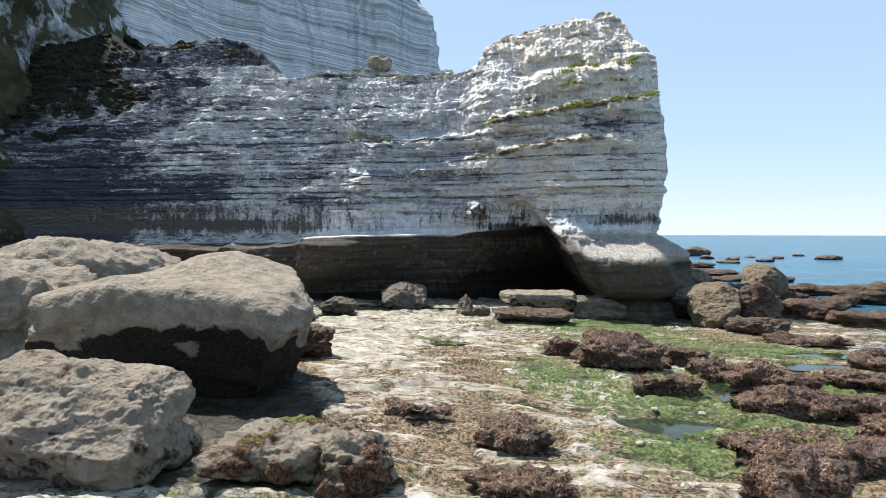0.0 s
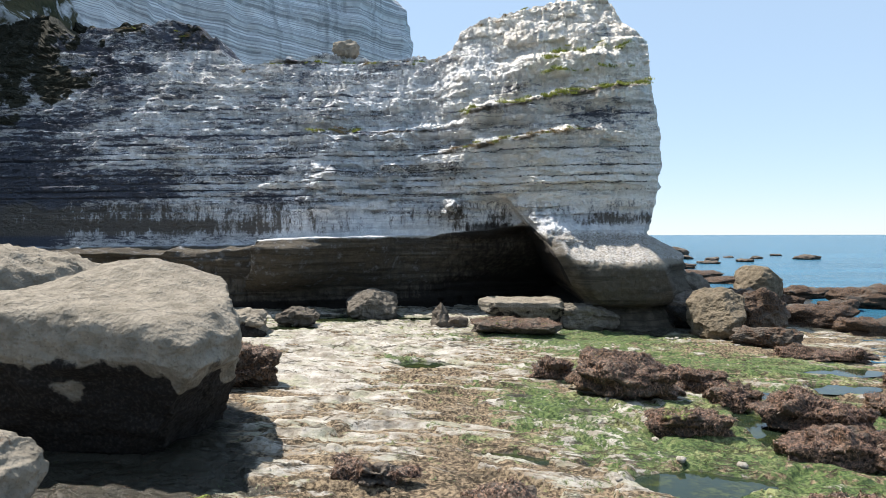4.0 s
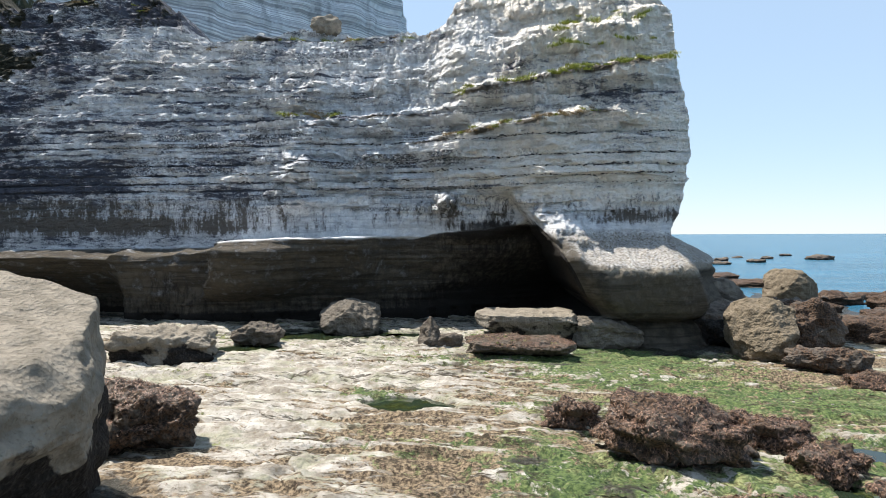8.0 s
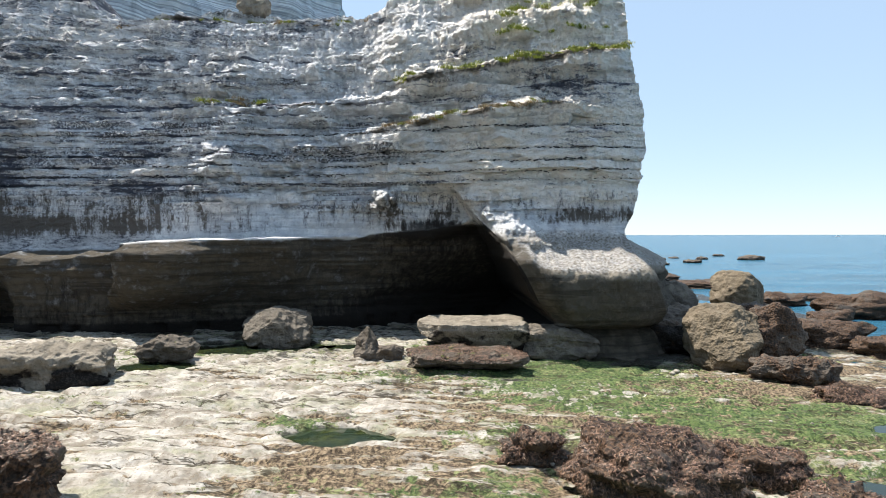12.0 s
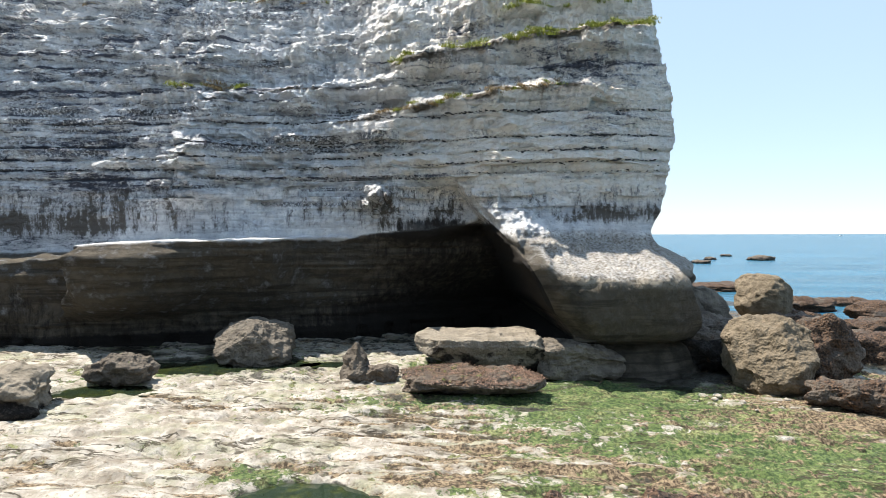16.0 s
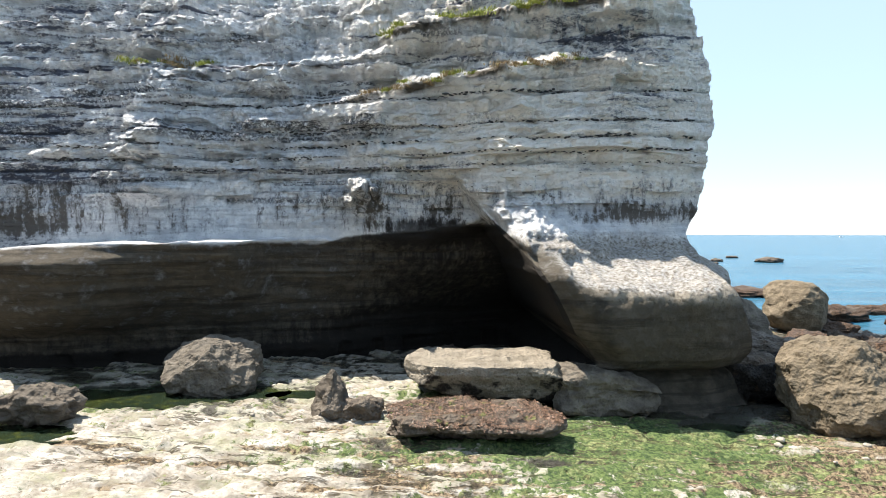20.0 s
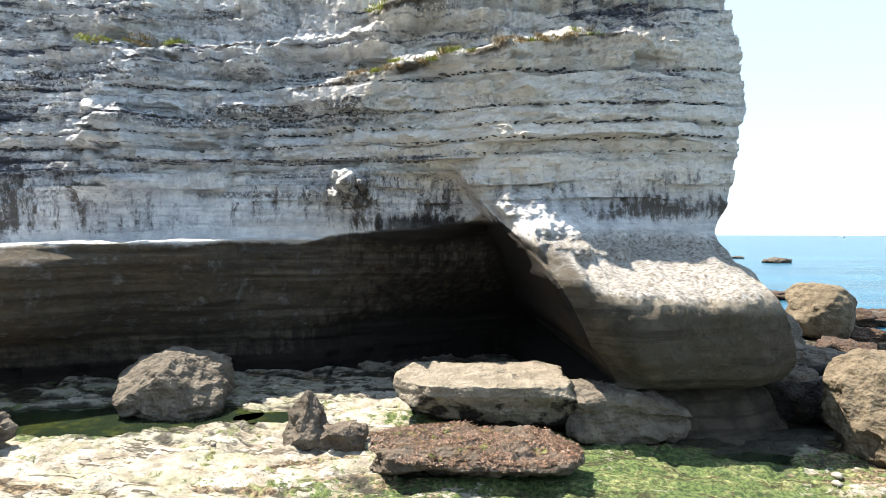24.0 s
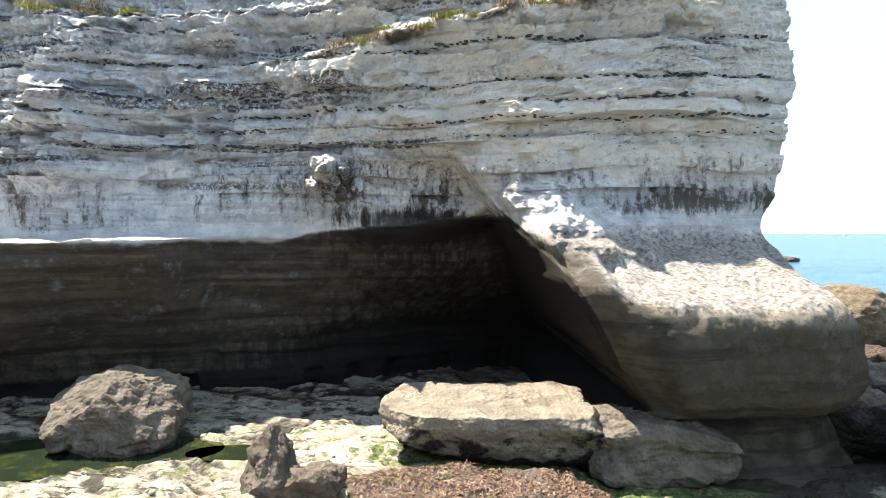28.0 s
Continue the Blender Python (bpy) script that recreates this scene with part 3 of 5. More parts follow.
def terrace(z, x):
    """Heights pulled into beds, so that each bed stands upright and its top lies back; also which bed each point is in."""
    z0 = z - bed_warp(x, z)
    beds = np.array((5.0,) + BEDS + (23.0, 60.0))
    i = np.clip(np.searchsorted(beds, z0) - 1, 0, len(beds) - 2)
    lo, hi = beds[i], beds[i + 1]
    f = np.clip((z0 - lo) / (hi - lo), 0, 1)
    much = 0.97 - 0.60 * step(12.0, 13.4, z) * step(-3.5, 0, x) - 0.25 * step(12.5, 14.0, z)
    return z + (lo + (hi - lo) * (0.5 - 0.12 * (f - 0.5)) - z0) * much, i


def cave_edge(z):
    return np.interp(z, (0.0, 1.3, 1.6, 1.85, 2.2, 2.8, 3.8, 5.4, 6.3, 7.4, 8.2), (5.2, 5.25, 5.7, 6.1, 5.8, 5.4, 4.9, 4.0, 3.35, 2.5, 1.7))


def lip_height(x):
    return np.interp(x, (-64, -34, -26, -22, -18, -15, -12.6, -11.8, -9, -3, -1.5, 0.0, 1.4, 2.7, 4), (5.0, 5.0, 4.75, 4.85, 4.9, 4.9, 4.95, 5.2, 5.36, 5.42, 5.44, 5.5, 5.62, 6.0, 6.6))


def lip_depth(x):
    return np.interp(x, (-64, -40, -30, -23, -20, -17, -13, -12.4, -11.9, -8, -5.2, -4.3, -2.2, 1, 3, 6), (41, 40.5, 40, 40.3, 41.2, 42.8, 43.2, 42.9, 41.5, 42.0, 42.7, 44.35, 44.7, 44.9, 45.6, 46))


def floor_depth(x):
    return np.interp(x, (-64, -30, -19, -17.6, -13.8, -12.5, -11.8, -8, -2, 3, 7), (47, 47, 47, 43.8, 43.5, 43.9, 43.9, 45.2, 46.4, 49.5, 51.5))


def cliff_depth(x, z):
    """Depth of the headland's face at x and height z, with its relief."""
    zt, bed = terrace(z, x)
    wall = table(WALL_X, WALL_Z, WALL_Y, x, np.maximum(zt, 5.4))
    hi = step(5.6, 7.5, z)
    pil = step(-2.0, 3.5, x)
    rough = (0.55 - 0.30 * step(11.2, 10.0, z)) * hi * (1 - 0.6 * step(-21, -27, x))
    crag = ridged(x * 0.42, z * 0.55, 0, 5, 101)
    wall = wall - rough * (0.18 + 0.36 * step(12, 14.5, z)) * (crag - 0.15) - 0.45 * (1 - 0.6 * pil) * fbm(x * 0.22, z * 0.1, 5, 3, 111) * hi
    blocky = np.abs(fbm(x * 1.1, z * 1.9, 0, 4, 121))
    wall = wall - (0.10 + 0.14 * step(12, 14, z)) * blocky * (1 - 0.3 * pil * step(11.2, 10.2, z)) * step(5.5, 6.3, z)
    calm = (1 - (0.20 + 0.25 * pil) * step(11.2, 10.2, z) * (1 - blob(x, z, -8.5, 8.8, 1.8, 2.2))) * (1 - 0.65 * step(8.2, 10.2, x)) * (1 - 0.45 * step(-9.5, -13, x)) * (1 - 0.7 * step(-21, -27, x))
    zero = bed * 0
    for size, deep, sd in ((0.30, 0.30, 183), (0.9, 0.20, 184), (2.4, 0.11, 185), (6.0, 0.05, 186)):
        u = x * size + 0.25 * vnoise(x * 0.9, z * 0.6, 0, sd) + 7.3 * hash3(bed, zero, zero, sd)
        k = np.floor(u).astype(np.int64)
        f = u - k
        block = hash3(k, bed, zero, sd) + (hash3(k + 1, bed, zero, sd) - hash3(k, bed, zero, sd)) * step(0.82, 1.0, f)
        wall = wall - deep * calm * hi * block + 0.25 * deep * calm * hi * np.exp(-((f - 0.9) / 0.06) ** 2)
    wx, wz = x + 0.35 * fbm(x * 0.8, z * 0.8, 0, 3, 181), z + 0.12 * fbm(x * 0.8, z * 0.8, 4, 3, 182)
    pick, crack = cells(wx * 1.6, wz * 2.6, 188)
    wall = wall - 0.10 * calm * hi * pick + 0.05 * step(0.10, 0.0, crack) * calm * hi
    for rise, lean, x0, x1, deep in ((13.0, 0.136, -1.5, 10.9, 0.95), (10.75, 0.12, -4.5, 8.0, 0.75), (16.1, 0.05, 1.0, 9.5, 0.6), (12.3, 0.10, -9.8, -6.0, 0.7), (12.2, 0.06, -7.0, 0.5, 0.6)):
        over = z - rise - lean * (x - 1.0) + 0.15 * fbm(x * 0.7, 0, 0, 3, 187)
        wall = wall + deep * (step(-0.02, 0.55, over) - step(-1.6, -0.05, over) + 0.5) * step(x0, x0 + 2, x) * step(x1 + 0.01, x1 - 0.8, x) * step(2.2, 0.6, np.abs(over))
    crumble = ridged(x * 1.15 + 0.4 * fbm(x, z, 3, 2, 190), z * 1.6, 0, 4, 191) - 0.3
    loose = step(-0.25, 0.45, fbm(x * 0.22, z * 0.33, 2, 3, 192)) * (1 - 0.4 * step(0.5, 3.5, x) * step(10.9, 10.2, z)) + 0.9 * blob(x, z, -0.6, 9.2, 1.6, 1.2) + 0.5 * blob(x, z, -5.0, 9.6, 4.0, 2.2)
    wall = wall - (0.06 + 0.34 * loose * (1 - 0.75 * step(-9.5, -13.5, x))) * crumble * step(7.3, 7.9, z) * (1 - 0.5 * step(9.0, 10.4, x)) - 0.045 * fbm(x * 6, z * 7, 0, 3, 193) * step(5.6, 5.9, z)
    strata = vnoise(x * 0.12, (z - bed_tilt(x)) * 3.4, 0, 131) + 0.6 * vnoise(x * 0.25, (z - bed_tilt(x)) * 7.5, 0, 132)
    wall = wall + 0.05 * strata * hi
    for fz in FLINT_Z:
        wall = wall + 0.10 * np.exp(-((z - bed_tilt(x) - fz + 0.02) / 0.05) ** 2) * step(-45, -35, x)
    # broken buttress and smaller lit blocks
    wall = wall - 1.0 * blob(x, z, -8.5, 8.6, 1.25, 1.5) * (0.7 + 0.9 * np.abs(fbm(x * 0.9, z * 0.9, 3, 3, 141)))
    wall = wall - 0.75 * blob(x, z, -8.3, 7.15, 1.4, 0.22) - 0.5 * blob(x, z, -8.8, 12.5, 1.2, 2.4) - 0.95 * blob(x, z, -0.95, 7.0, 0.72, 0.5) * (0.4 + 1.3 * np.abs(fbm(x * 2.1, z * 2.4, 0, 3, 146)))
    wall = wall - 0.5 * blob(x, z, -1.2, 9.2, 0.8, 0.7) - 0.4 * blob(x, z, 4.3, 9.75, 0.35, 0.3)
    # broken ledges that catch the sun
    shelf = (z - 7.08 + 0.18 * fbm(x * 0.9, z * 0.7, 0, 3, 194)) / 0.62
    tread = 0.75 - (shelf - np.floor(shelf))
    lumps = step(-0.25, 0.25, fbm(x * 1.1, z * 1.3, 1, 3, 195))
    wall = wall - tread * lumps * (0.62 * blob(x, z, -8.5, 8.7, 1.25, 1.5) + 0.34 * blob(x, z, -1.0, 9.5, 2.0, 1.2) + 0.25 * blob(x, z, -4.5, 8.8, 2.0, 1.0) + 0.22 * blob(x, z, 3.6, 10.4, 1.6, 0.9) + 0.3 * blob(x, z, -8.3, 12.4, 1.3, 1.6))
    wall = wall - 0.3 * blob(x, z, 4.6, 6.1, 1.5, 0.75) * (0.35 + 1.1 * np.abs(fbm(x * 1.5, z * 1.7, 0, 4, 145)))
    # the undercut ledge and the cave
    lip, back = lip_depth(x), floor_depth(x)
    g = np.interp(z, (0.0, 0.9, 1.45, 1.6, 2.2, 3.0, 3.8, 4.6, 5.3, 7.6), (0.98, 0.97, 0.95, 1.0, 0.93, 0.66, 0.34, 0.10, 0.0, 0.0))
    low = lip + (back - lip) * g + 0.10 * fbm(x * 0.5, z * 1.6, 0, 4, 151) + 0.09 * vnoise(x * 0.1, z * 3.4 + 0.3 * fbm(x * 0.3, 0, 0, 2, 154), 0, 153) + 0.05 * vnoise(x * 0.3, z * 9, 0, 156)
    low = low + 0.25 * step(0.2, 0.5, vnoise(x * 1.7, 0, 0, 155)) * step(1.45, 1.3, z) - 0.12 * step(-18, -16, x) * step(-12, -13, x) * fbm(x * 1.3, z * 1.3, 0, 3, 157)
    heel = -12.1 + 0.6 * (z - 4.5) + 0.15 * fbm(x, z * 1.5, 0, 2, 158)
    low = low - 1.2 * step(0.0, 0.3, x - heel) * step(-7.0, -10.5, x) * step(1.9, 3.0, z) * step(5.3, 4.6, z) + 0.07 * fbm(x * 1.1, z * 1.8, 2, 4, 159)
    top = lip_height(x) + 0.07 * fbm(x * 0.8, 0, 0, 3, 161) * step(1, -2, x) - 0.22 * np.abs(fbm(x * 0.6, 0, 4, 4, 162)) * step(-12, -14, x)
    soft = 0.10 + 0.6 * step(-2.6, 0.5, x) + 0.35 * step(-11, -15, x)
    inside = step(0, 1, (top - z) / soft)
    face = wall
    # the foot that bulges out beyond the cave
    zf = z + (0.08 * (x - 6.8) + 0.13 * fbm(x * 0.5, 2.0, 0, 3, 177) + 0.12 * fbm(x * 1.6, z * 1.1, 0, 4, 178) + 0.20) * step(3.0, 4.0, z) * step(5.9, 5.2, z)
    foot = np.interp(zf, (-1, 0.3, 0.8, 1.35, 1.5, 1.62, 1.8, 2.1, 2.5, 3.0, 3.5, 3.9, 4.2, 4.4, 4.55, 4.7, 4.9, 5.15, 5.5, 5.9, 6.4), (39.2, 39.3, 39.75, 39.95, 40.3, 39.8, 39.25, 38.95, 38.75, 38.62, 38.55, 38.55, 38.62, 38.78, 39.1, 39.55, 40.2, 41.0, 41.85, 42.35, 42.5))
    edge = cave_edge(z) + 0.16 * fbm(z * 0.9, x * 0.05, 0, 3, 174)
    foot = foot + 0.6 * (1 - step(0, 1.1, x - edge)) ** 2 * step(1.6, 2.0, z) + 0.045 * fbm(x * 1.4, z * 1.9, 0, 5, 171) - 0.055 * ridged(x * 3.0, z * 3.2, 0, 3, 172) + 0.13 * fbm(x * 0.35, z * 0.5, 3, 2, 173)
    foot = foot + 0.9 * step(8.6, 10.9, x) ** 2
    face = np.where(z < 6.6, face + (foot - face) * step(6.5, 5.6, z) * step(2.3, 3.6, x), face)
    spill = step(0.05, 0.3, x - edge) * step(3.4, 1.1, x - edge + 0.5 * fbm(x * 1.3, z * 1.3, 0, 3, 147)) * step(4.7, 5.3, z) * step(7.5, 6.9, z)
    face = face - spill * (0.10 + 0.58 * np.maximum(7.1 - z, 0) + 0.42 * (ridged(x * 2.2, z * 1.7, 0, 5, 148) - 0.25))
    gap = edge - x
    face = face + 1.15 * step(0.0, 0.16, gap) * np.exp(-(np.maximum(gap, 0) / 1.9) ** 2) * step(5.0, 5.6, z) * step(7.75, 7.1, z)
    inside = inside * step(0.0, 0.14, gap)
    return face + (low - face) * inside


def cliff_marks(x, z):
    n = fbm(x * 0.25, z * 0.25, 0, 4, 201)
    streaks = fbm(x * 1.7, z * 0.22, 0, 5, 203)
    mottle = fbm(x * 0.9, z * 1.3, 3, 5, 204)
    zz = z - bed_tilt(x)
    stain_shade = 0.12 + 0.22 * n + 0.16 * mottle + 0.16 * step(-7, -20, x) * step(7.2, 7.9, z) + 0.26 * step(-12, -28, x) + 0.04 * step(-2, -12, x) - 0.17 * step(-14, -10, x) * step(3, -1, x) - 0.14 * step(-2, 2, x) * step(12.5, 14, zz) + 0.30 * vnoise(x * 0.10, zz * 2.1, 0, 205) + 0.14 * step(-6, -13, x) - 0.05 * step(-9, -5, x) - 0.16 * step(1, 4, x) * step(11.2, 10.4, zz)
    _, bed = terrace(z, x)
    stain_shade = stain_shade + 0.20 * hash3(bed, bed * 0, bed * 0, 208) * step(7.4, 8.2, z) * step(2.5, -2.0, x)
    drip = step(7.75, 7.2, zz + 0.3 * mottle) * step(5.4, 5.7, zz)
    stain_shade = stain_shade + (0.24 + 0.20 * np.exp(-((zz - 6.3) / 0.45) ** 2)) * drip * step(4.5, 1.0, x) * (0.9 + 0.9 * np.clip(streaks, -0.7, 0.9)) - 0.3 * step(5.95, 5.75, zz) * step(5.45, 5.6, zz) * step(-1.5, -3.5, x)
    stain_shade = stain_shade + 0.8 * np.exp(-((zz - 6.2 - 0.15 * mottle) / 0.34) ** 2) * step(4.8, 6.8, x)
    # band over the cave mouth paints in the roof's shade; left wall greyer
    stain_shade = stain_shade + 0.45 * blob(x, z, 0.4, 5.95, 2.6, 0.55) + 0.40 * step(-22, -29, x) * step(11.5, 8.5, z) + 0.16 * step(-14, -22, x) * step(9.5, 7.5, z)
    stain_shade = stain_shade + 0.20 * step(0.15, 0.6, fbm(x * 0.35, z * 0.9, 6, 4, 207)) * step(9.5, 11, z) + 0.20 * blob(x, z, -5.5, 11.7, 3.0, 1.3) + 0.16 * blob(x, z, 7.2, 12.8, 2.0, 1.0)
    for fz in FLINT_Z + (10.0, 10.75, 11.35, 11.9, 12.4, 13.1, 13.7, 14.6):
        stain_shade = stain_shade + (0.40 + 0.35 * step(1.0, -3.0, x)) * np.exp(-((zz - fz) / 0.055) ** 2) * step(-0.45, 0.3, vnoise(x * 0.9, fz * 7, 0, 209))
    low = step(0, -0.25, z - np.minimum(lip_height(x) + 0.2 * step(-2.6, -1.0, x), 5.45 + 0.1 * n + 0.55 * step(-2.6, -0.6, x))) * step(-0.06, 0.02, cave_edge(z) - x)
    # foot paler on top and darker below: its lit and shaded sides as colour
    foot = (0.45 + 0.42 * step(4.1, 3.7, z + 0.25 * mottle)) * step(6.0, 5.2, z + 0.4 * n) * step(-0.1, 0.0, x - cave_edge(z))
    stain_shade = stain_shade * (1 - 0.8 * low) * (1 - step(6.0, 5.2, z) * step(-0.1, 0.0, x - cave_edge(z)))
    ashen = low * step(-2, -8, x + 1.5 * n) * step(1.5, 2.3, z)
    foot = foot + 0.18 * ashen
    rim = step(-0.1, 0.0, x - cave_edge(z)) * step(1.4, 0.5, x - cave_edge(z) + 0.4 * mottle) * step(5.7, 4.8, z)
    # brown on the foot's front, plinth and cave rim paints in their shade
    front = step(4.0, 3.5, z + 0.3 * n) * step(-0.1, 0.0, x - cave_edge(z))
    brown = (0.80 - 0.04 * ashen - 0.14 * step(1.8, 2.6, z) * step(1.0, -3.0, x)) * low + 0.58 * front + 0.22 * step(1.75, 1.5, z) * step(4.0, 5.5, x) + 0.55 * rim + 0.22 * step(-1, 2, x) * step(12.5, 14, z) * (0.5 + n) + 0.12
    for rise, lean, x0, x1 in ((13.0, 0.136, -1.5, 10.9), (10.75, 0.12, -4.5, 8.0), (12.3, 0.10, -9.8, -6.0), (12.2, 0.06, -7.0, 1.0), (18.0, 0.02, -17, 0)):
        brown = brown + (0.42 + 0.3 * mottle) * np.exp(-((z - rise - lean * (x - 1.0) + 0.06) / 0.22) ** 2) * step(x0, x0 + 1.5, x) * step(x1 + 0.01, x1 - 1.0, x)
    # cave blackens inward and under its roof as painted shade, beside basal wetness
    wet_shade = 0.75 * low * step(1.55, 1.1, z) + 0.35 * low * step(3.2, 1.7, z) + 0.5 * blob(x, z, 5.5, 2.2, 1.6, 1.0) * low
    wet_shade = wet_shade + 0.42 * blob(x, z, -15.2, 3.0, 1.6, 0.8) + 0.46 * low * step(-6.0, 1.5, x) + 0.08 * low + 0.75 * blob(x, z, 1.2, 5.85, 2.4, 0.45) + 0.25 * step(-0.05, 0.02, cave_edge(z) - x) * step(0.8, 0.1, cave_edge(z) - x) * step(7.2, 5.8, z)
    plant = 0.80 * step(3.0, -5.0, x + 25.5 + 0.9 * (21 - z) + 6 * n + 3 * mottle) * step(7.0, 10.0, z + 2 * n) + 0.45 * step(0.35, 0.7, n) * step(12, 16, z) * step(-12, -20, x)
    calm = np.clip(step(1.0, 4.5, x) * step(12.4, 11.2, z) * 0.75 + step(6.9, 6.2, z) + 0.3 * step(13, 15, z) + 0.6 * step(-4, 0, x) * step(12.2, 13.2, z), 0, 1)
    # last mark paints grazing sun on the pillar as a yellower tint
    return {"stain_shade": stain_shade, "calm": calm, "drip": drip, "foot": foot, "brown": brown, "wet_shade": wet_shade, "plant": plant, "sun_warm": 0.9 * step(-4.0, 3.5, x) * step(6.2, 7.4, z) + 0.2 * step(12, 15, z)}


def build_headland():
    headland = empty("chalk_headland", (0, 46, 0.5))
    tagged(headland, "layered white chalk headland with undercut ledge and sea cave", "cliff")
    bed_rows = np.array([v + d for v in BEDS if v < 12.9 for d in (-0.005, 0.006)])
    low_z = np.unique(np.round(np.concatenate([np.arange(-0.6, 5.0, 0.07), np.arange(5.0, 13.0, 0.052), bed_rows, np.arange(4.0, 5.7, 0.03), np.arange(1.7, 2.2, 0.03)]), 4))
    low_z = low_z[low_z < 12.97]
    up = np.linspace(0, 1, 96)
    us = np.concatenate([np.arange(-64, -30, 0.4), np.arange(-30, -13, 0.15), np.arange(-13, -10, 0.08), np.arange(-10, 10.6, 0.055), (10.6,)])
    rows = []
    right = np.interp
    hold = step(-4.0, 4.5, us) * step(9.5, 4.5, us)
    for z in low_z:
        xr = right(z, RIGHT_Z, RIGHT_X)
        x = np.where(us > 6, 6 + (us - 6) * (xr - 6) / 4.6, us)
        x = x + hold * (cave_edge(z) - 4.55) * step(11.5, 8.2, z)
        rows.append((x, z + bed_warp(x, np.full_like(x, z)) * step(13.0, 12.3, z)))
    for w in up:
        zr = 13 + 4.2 * w
        xr = right(zr, RIGHT_Z, RIGHT_X)
        x = np.where(us > 6, 6 + (us - 6) * (xr - 6) / 4.6, us)
        top = np.interp(x, TOP_X, TOP_Z) + 0.35 * fbm(x * 0.9, 0, 0, 4, 221) + 0.25 * (np.abs(vnoise(x * 2.2, 0, 0, 222)) - 0.3)
        rows.append((x, 13 + (top - 13) * w))
    X, Zs = np.array([r[0] for r in rows]), np.array([r[1] for r in rows])
    Yd = cliff_depth(X.ravel(), Zs.ravel()).reshape(X.shape)
    # round the seaward corner and run back along the hidden side
    near = step(8.6, 10.6, us)[None, :]
    Yd = Yd + 0.35 * near ** 2 * step(5, 7, Zs)
    back = np.array((0.35, 0.8, 1.4, 2.2, 3.2, 4.5, 6, 8, 11, 15))
    zl = Zs[:, -1:]
    bx = X[:, -1:] + 0.25 * np.sin(np.minimum(back, 2.5))[None, :] + np.sqrt(np.clip(1 - zl / 8.6, 0, 1)) * np.interp(back, (0, 1.5, 3, 5.5, 8, 11, 15), (0, 0.5, 1.3, 3.0, 4.9, 5.4, 4.8))[None, :] - 0.05 * back[None, :]
    bx = bx + 0.5 * fbm(back[None, :] * 0.5, zl * 0.7, 0, 3, 231) * step(0, 2, back)[None, :]
    X = np.hstack([X, bx])
    Yd = np.hstack([Yd, Yd[:, -1:] + back[None, :]])
    Zs = np.hstack([Zs, np.repeat(zl, len(back), 1)])
    # the top, which falls back to the rear
    tx, ty, tz = X[-1], Yd[-1], Zs[-1]
    for k, (f, drop) in enumerate(((0.12, 0.0), (0.3, 0.3), (0.6, 0.8), (1.0, 2.0), (1.05, 20.0))):
        gx, gy = np.minimum(tx, 7.0), np.maximum(62, ty + 7)
        X = np.vstack([X, tx + (gx - tx) * f])
        Yd = np.vstack([Yd, ty + (gy - ty) * f])
        Zs = np.vstack([Zs, tz - drop + 0.2 * fbm(tx * 0.6, k * 3.1, 0, 3, 241)])
    v = np.stack([X, Yd - 46, Zs - 0.5], 2)
    base = int(np.searchsorted(low_z, 5.62))
    face, full = len(low_z) + len(up), X.shape[1]
    mid = int(np.searchsorted(us, 4.4))
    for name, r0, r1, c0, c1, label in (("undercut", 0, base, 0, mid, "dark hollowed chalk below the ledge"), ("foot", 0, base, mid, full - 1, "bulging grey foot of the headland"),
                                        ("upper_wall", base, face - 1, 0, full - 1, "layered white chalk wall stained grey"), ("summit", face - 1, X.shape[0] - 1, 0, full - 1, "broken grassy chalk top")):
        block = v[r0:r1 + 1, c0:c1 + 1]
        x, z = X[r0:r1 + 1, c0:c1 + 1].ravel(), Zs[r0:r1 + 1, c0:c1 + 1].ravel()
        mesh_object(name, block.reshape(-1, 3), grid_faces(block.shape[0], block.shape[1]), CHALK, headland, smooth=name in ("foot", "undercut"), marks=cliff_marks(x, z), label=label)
    return headland


def lump_mesh(name, seed, sub=2, flat=0.6):
    bm = bmesh.new()
    bmesh.ops.create_icosphere(bm, subdivisions=sub, radius=1.0)
    for v in bm.verts:
        v.co *= 1 + 0.35 * noise.noise(v.co * 1.7 + Vector((seed * 3.1, 0, 0)))
        v.co.z *= flat
    me = bpy.data.meshes.new(name)
    bm.to_mesh(me)
    bm.free()
    me.polygons.foreach_set("use_smooth", [True] * len(me.polygons))
    return me


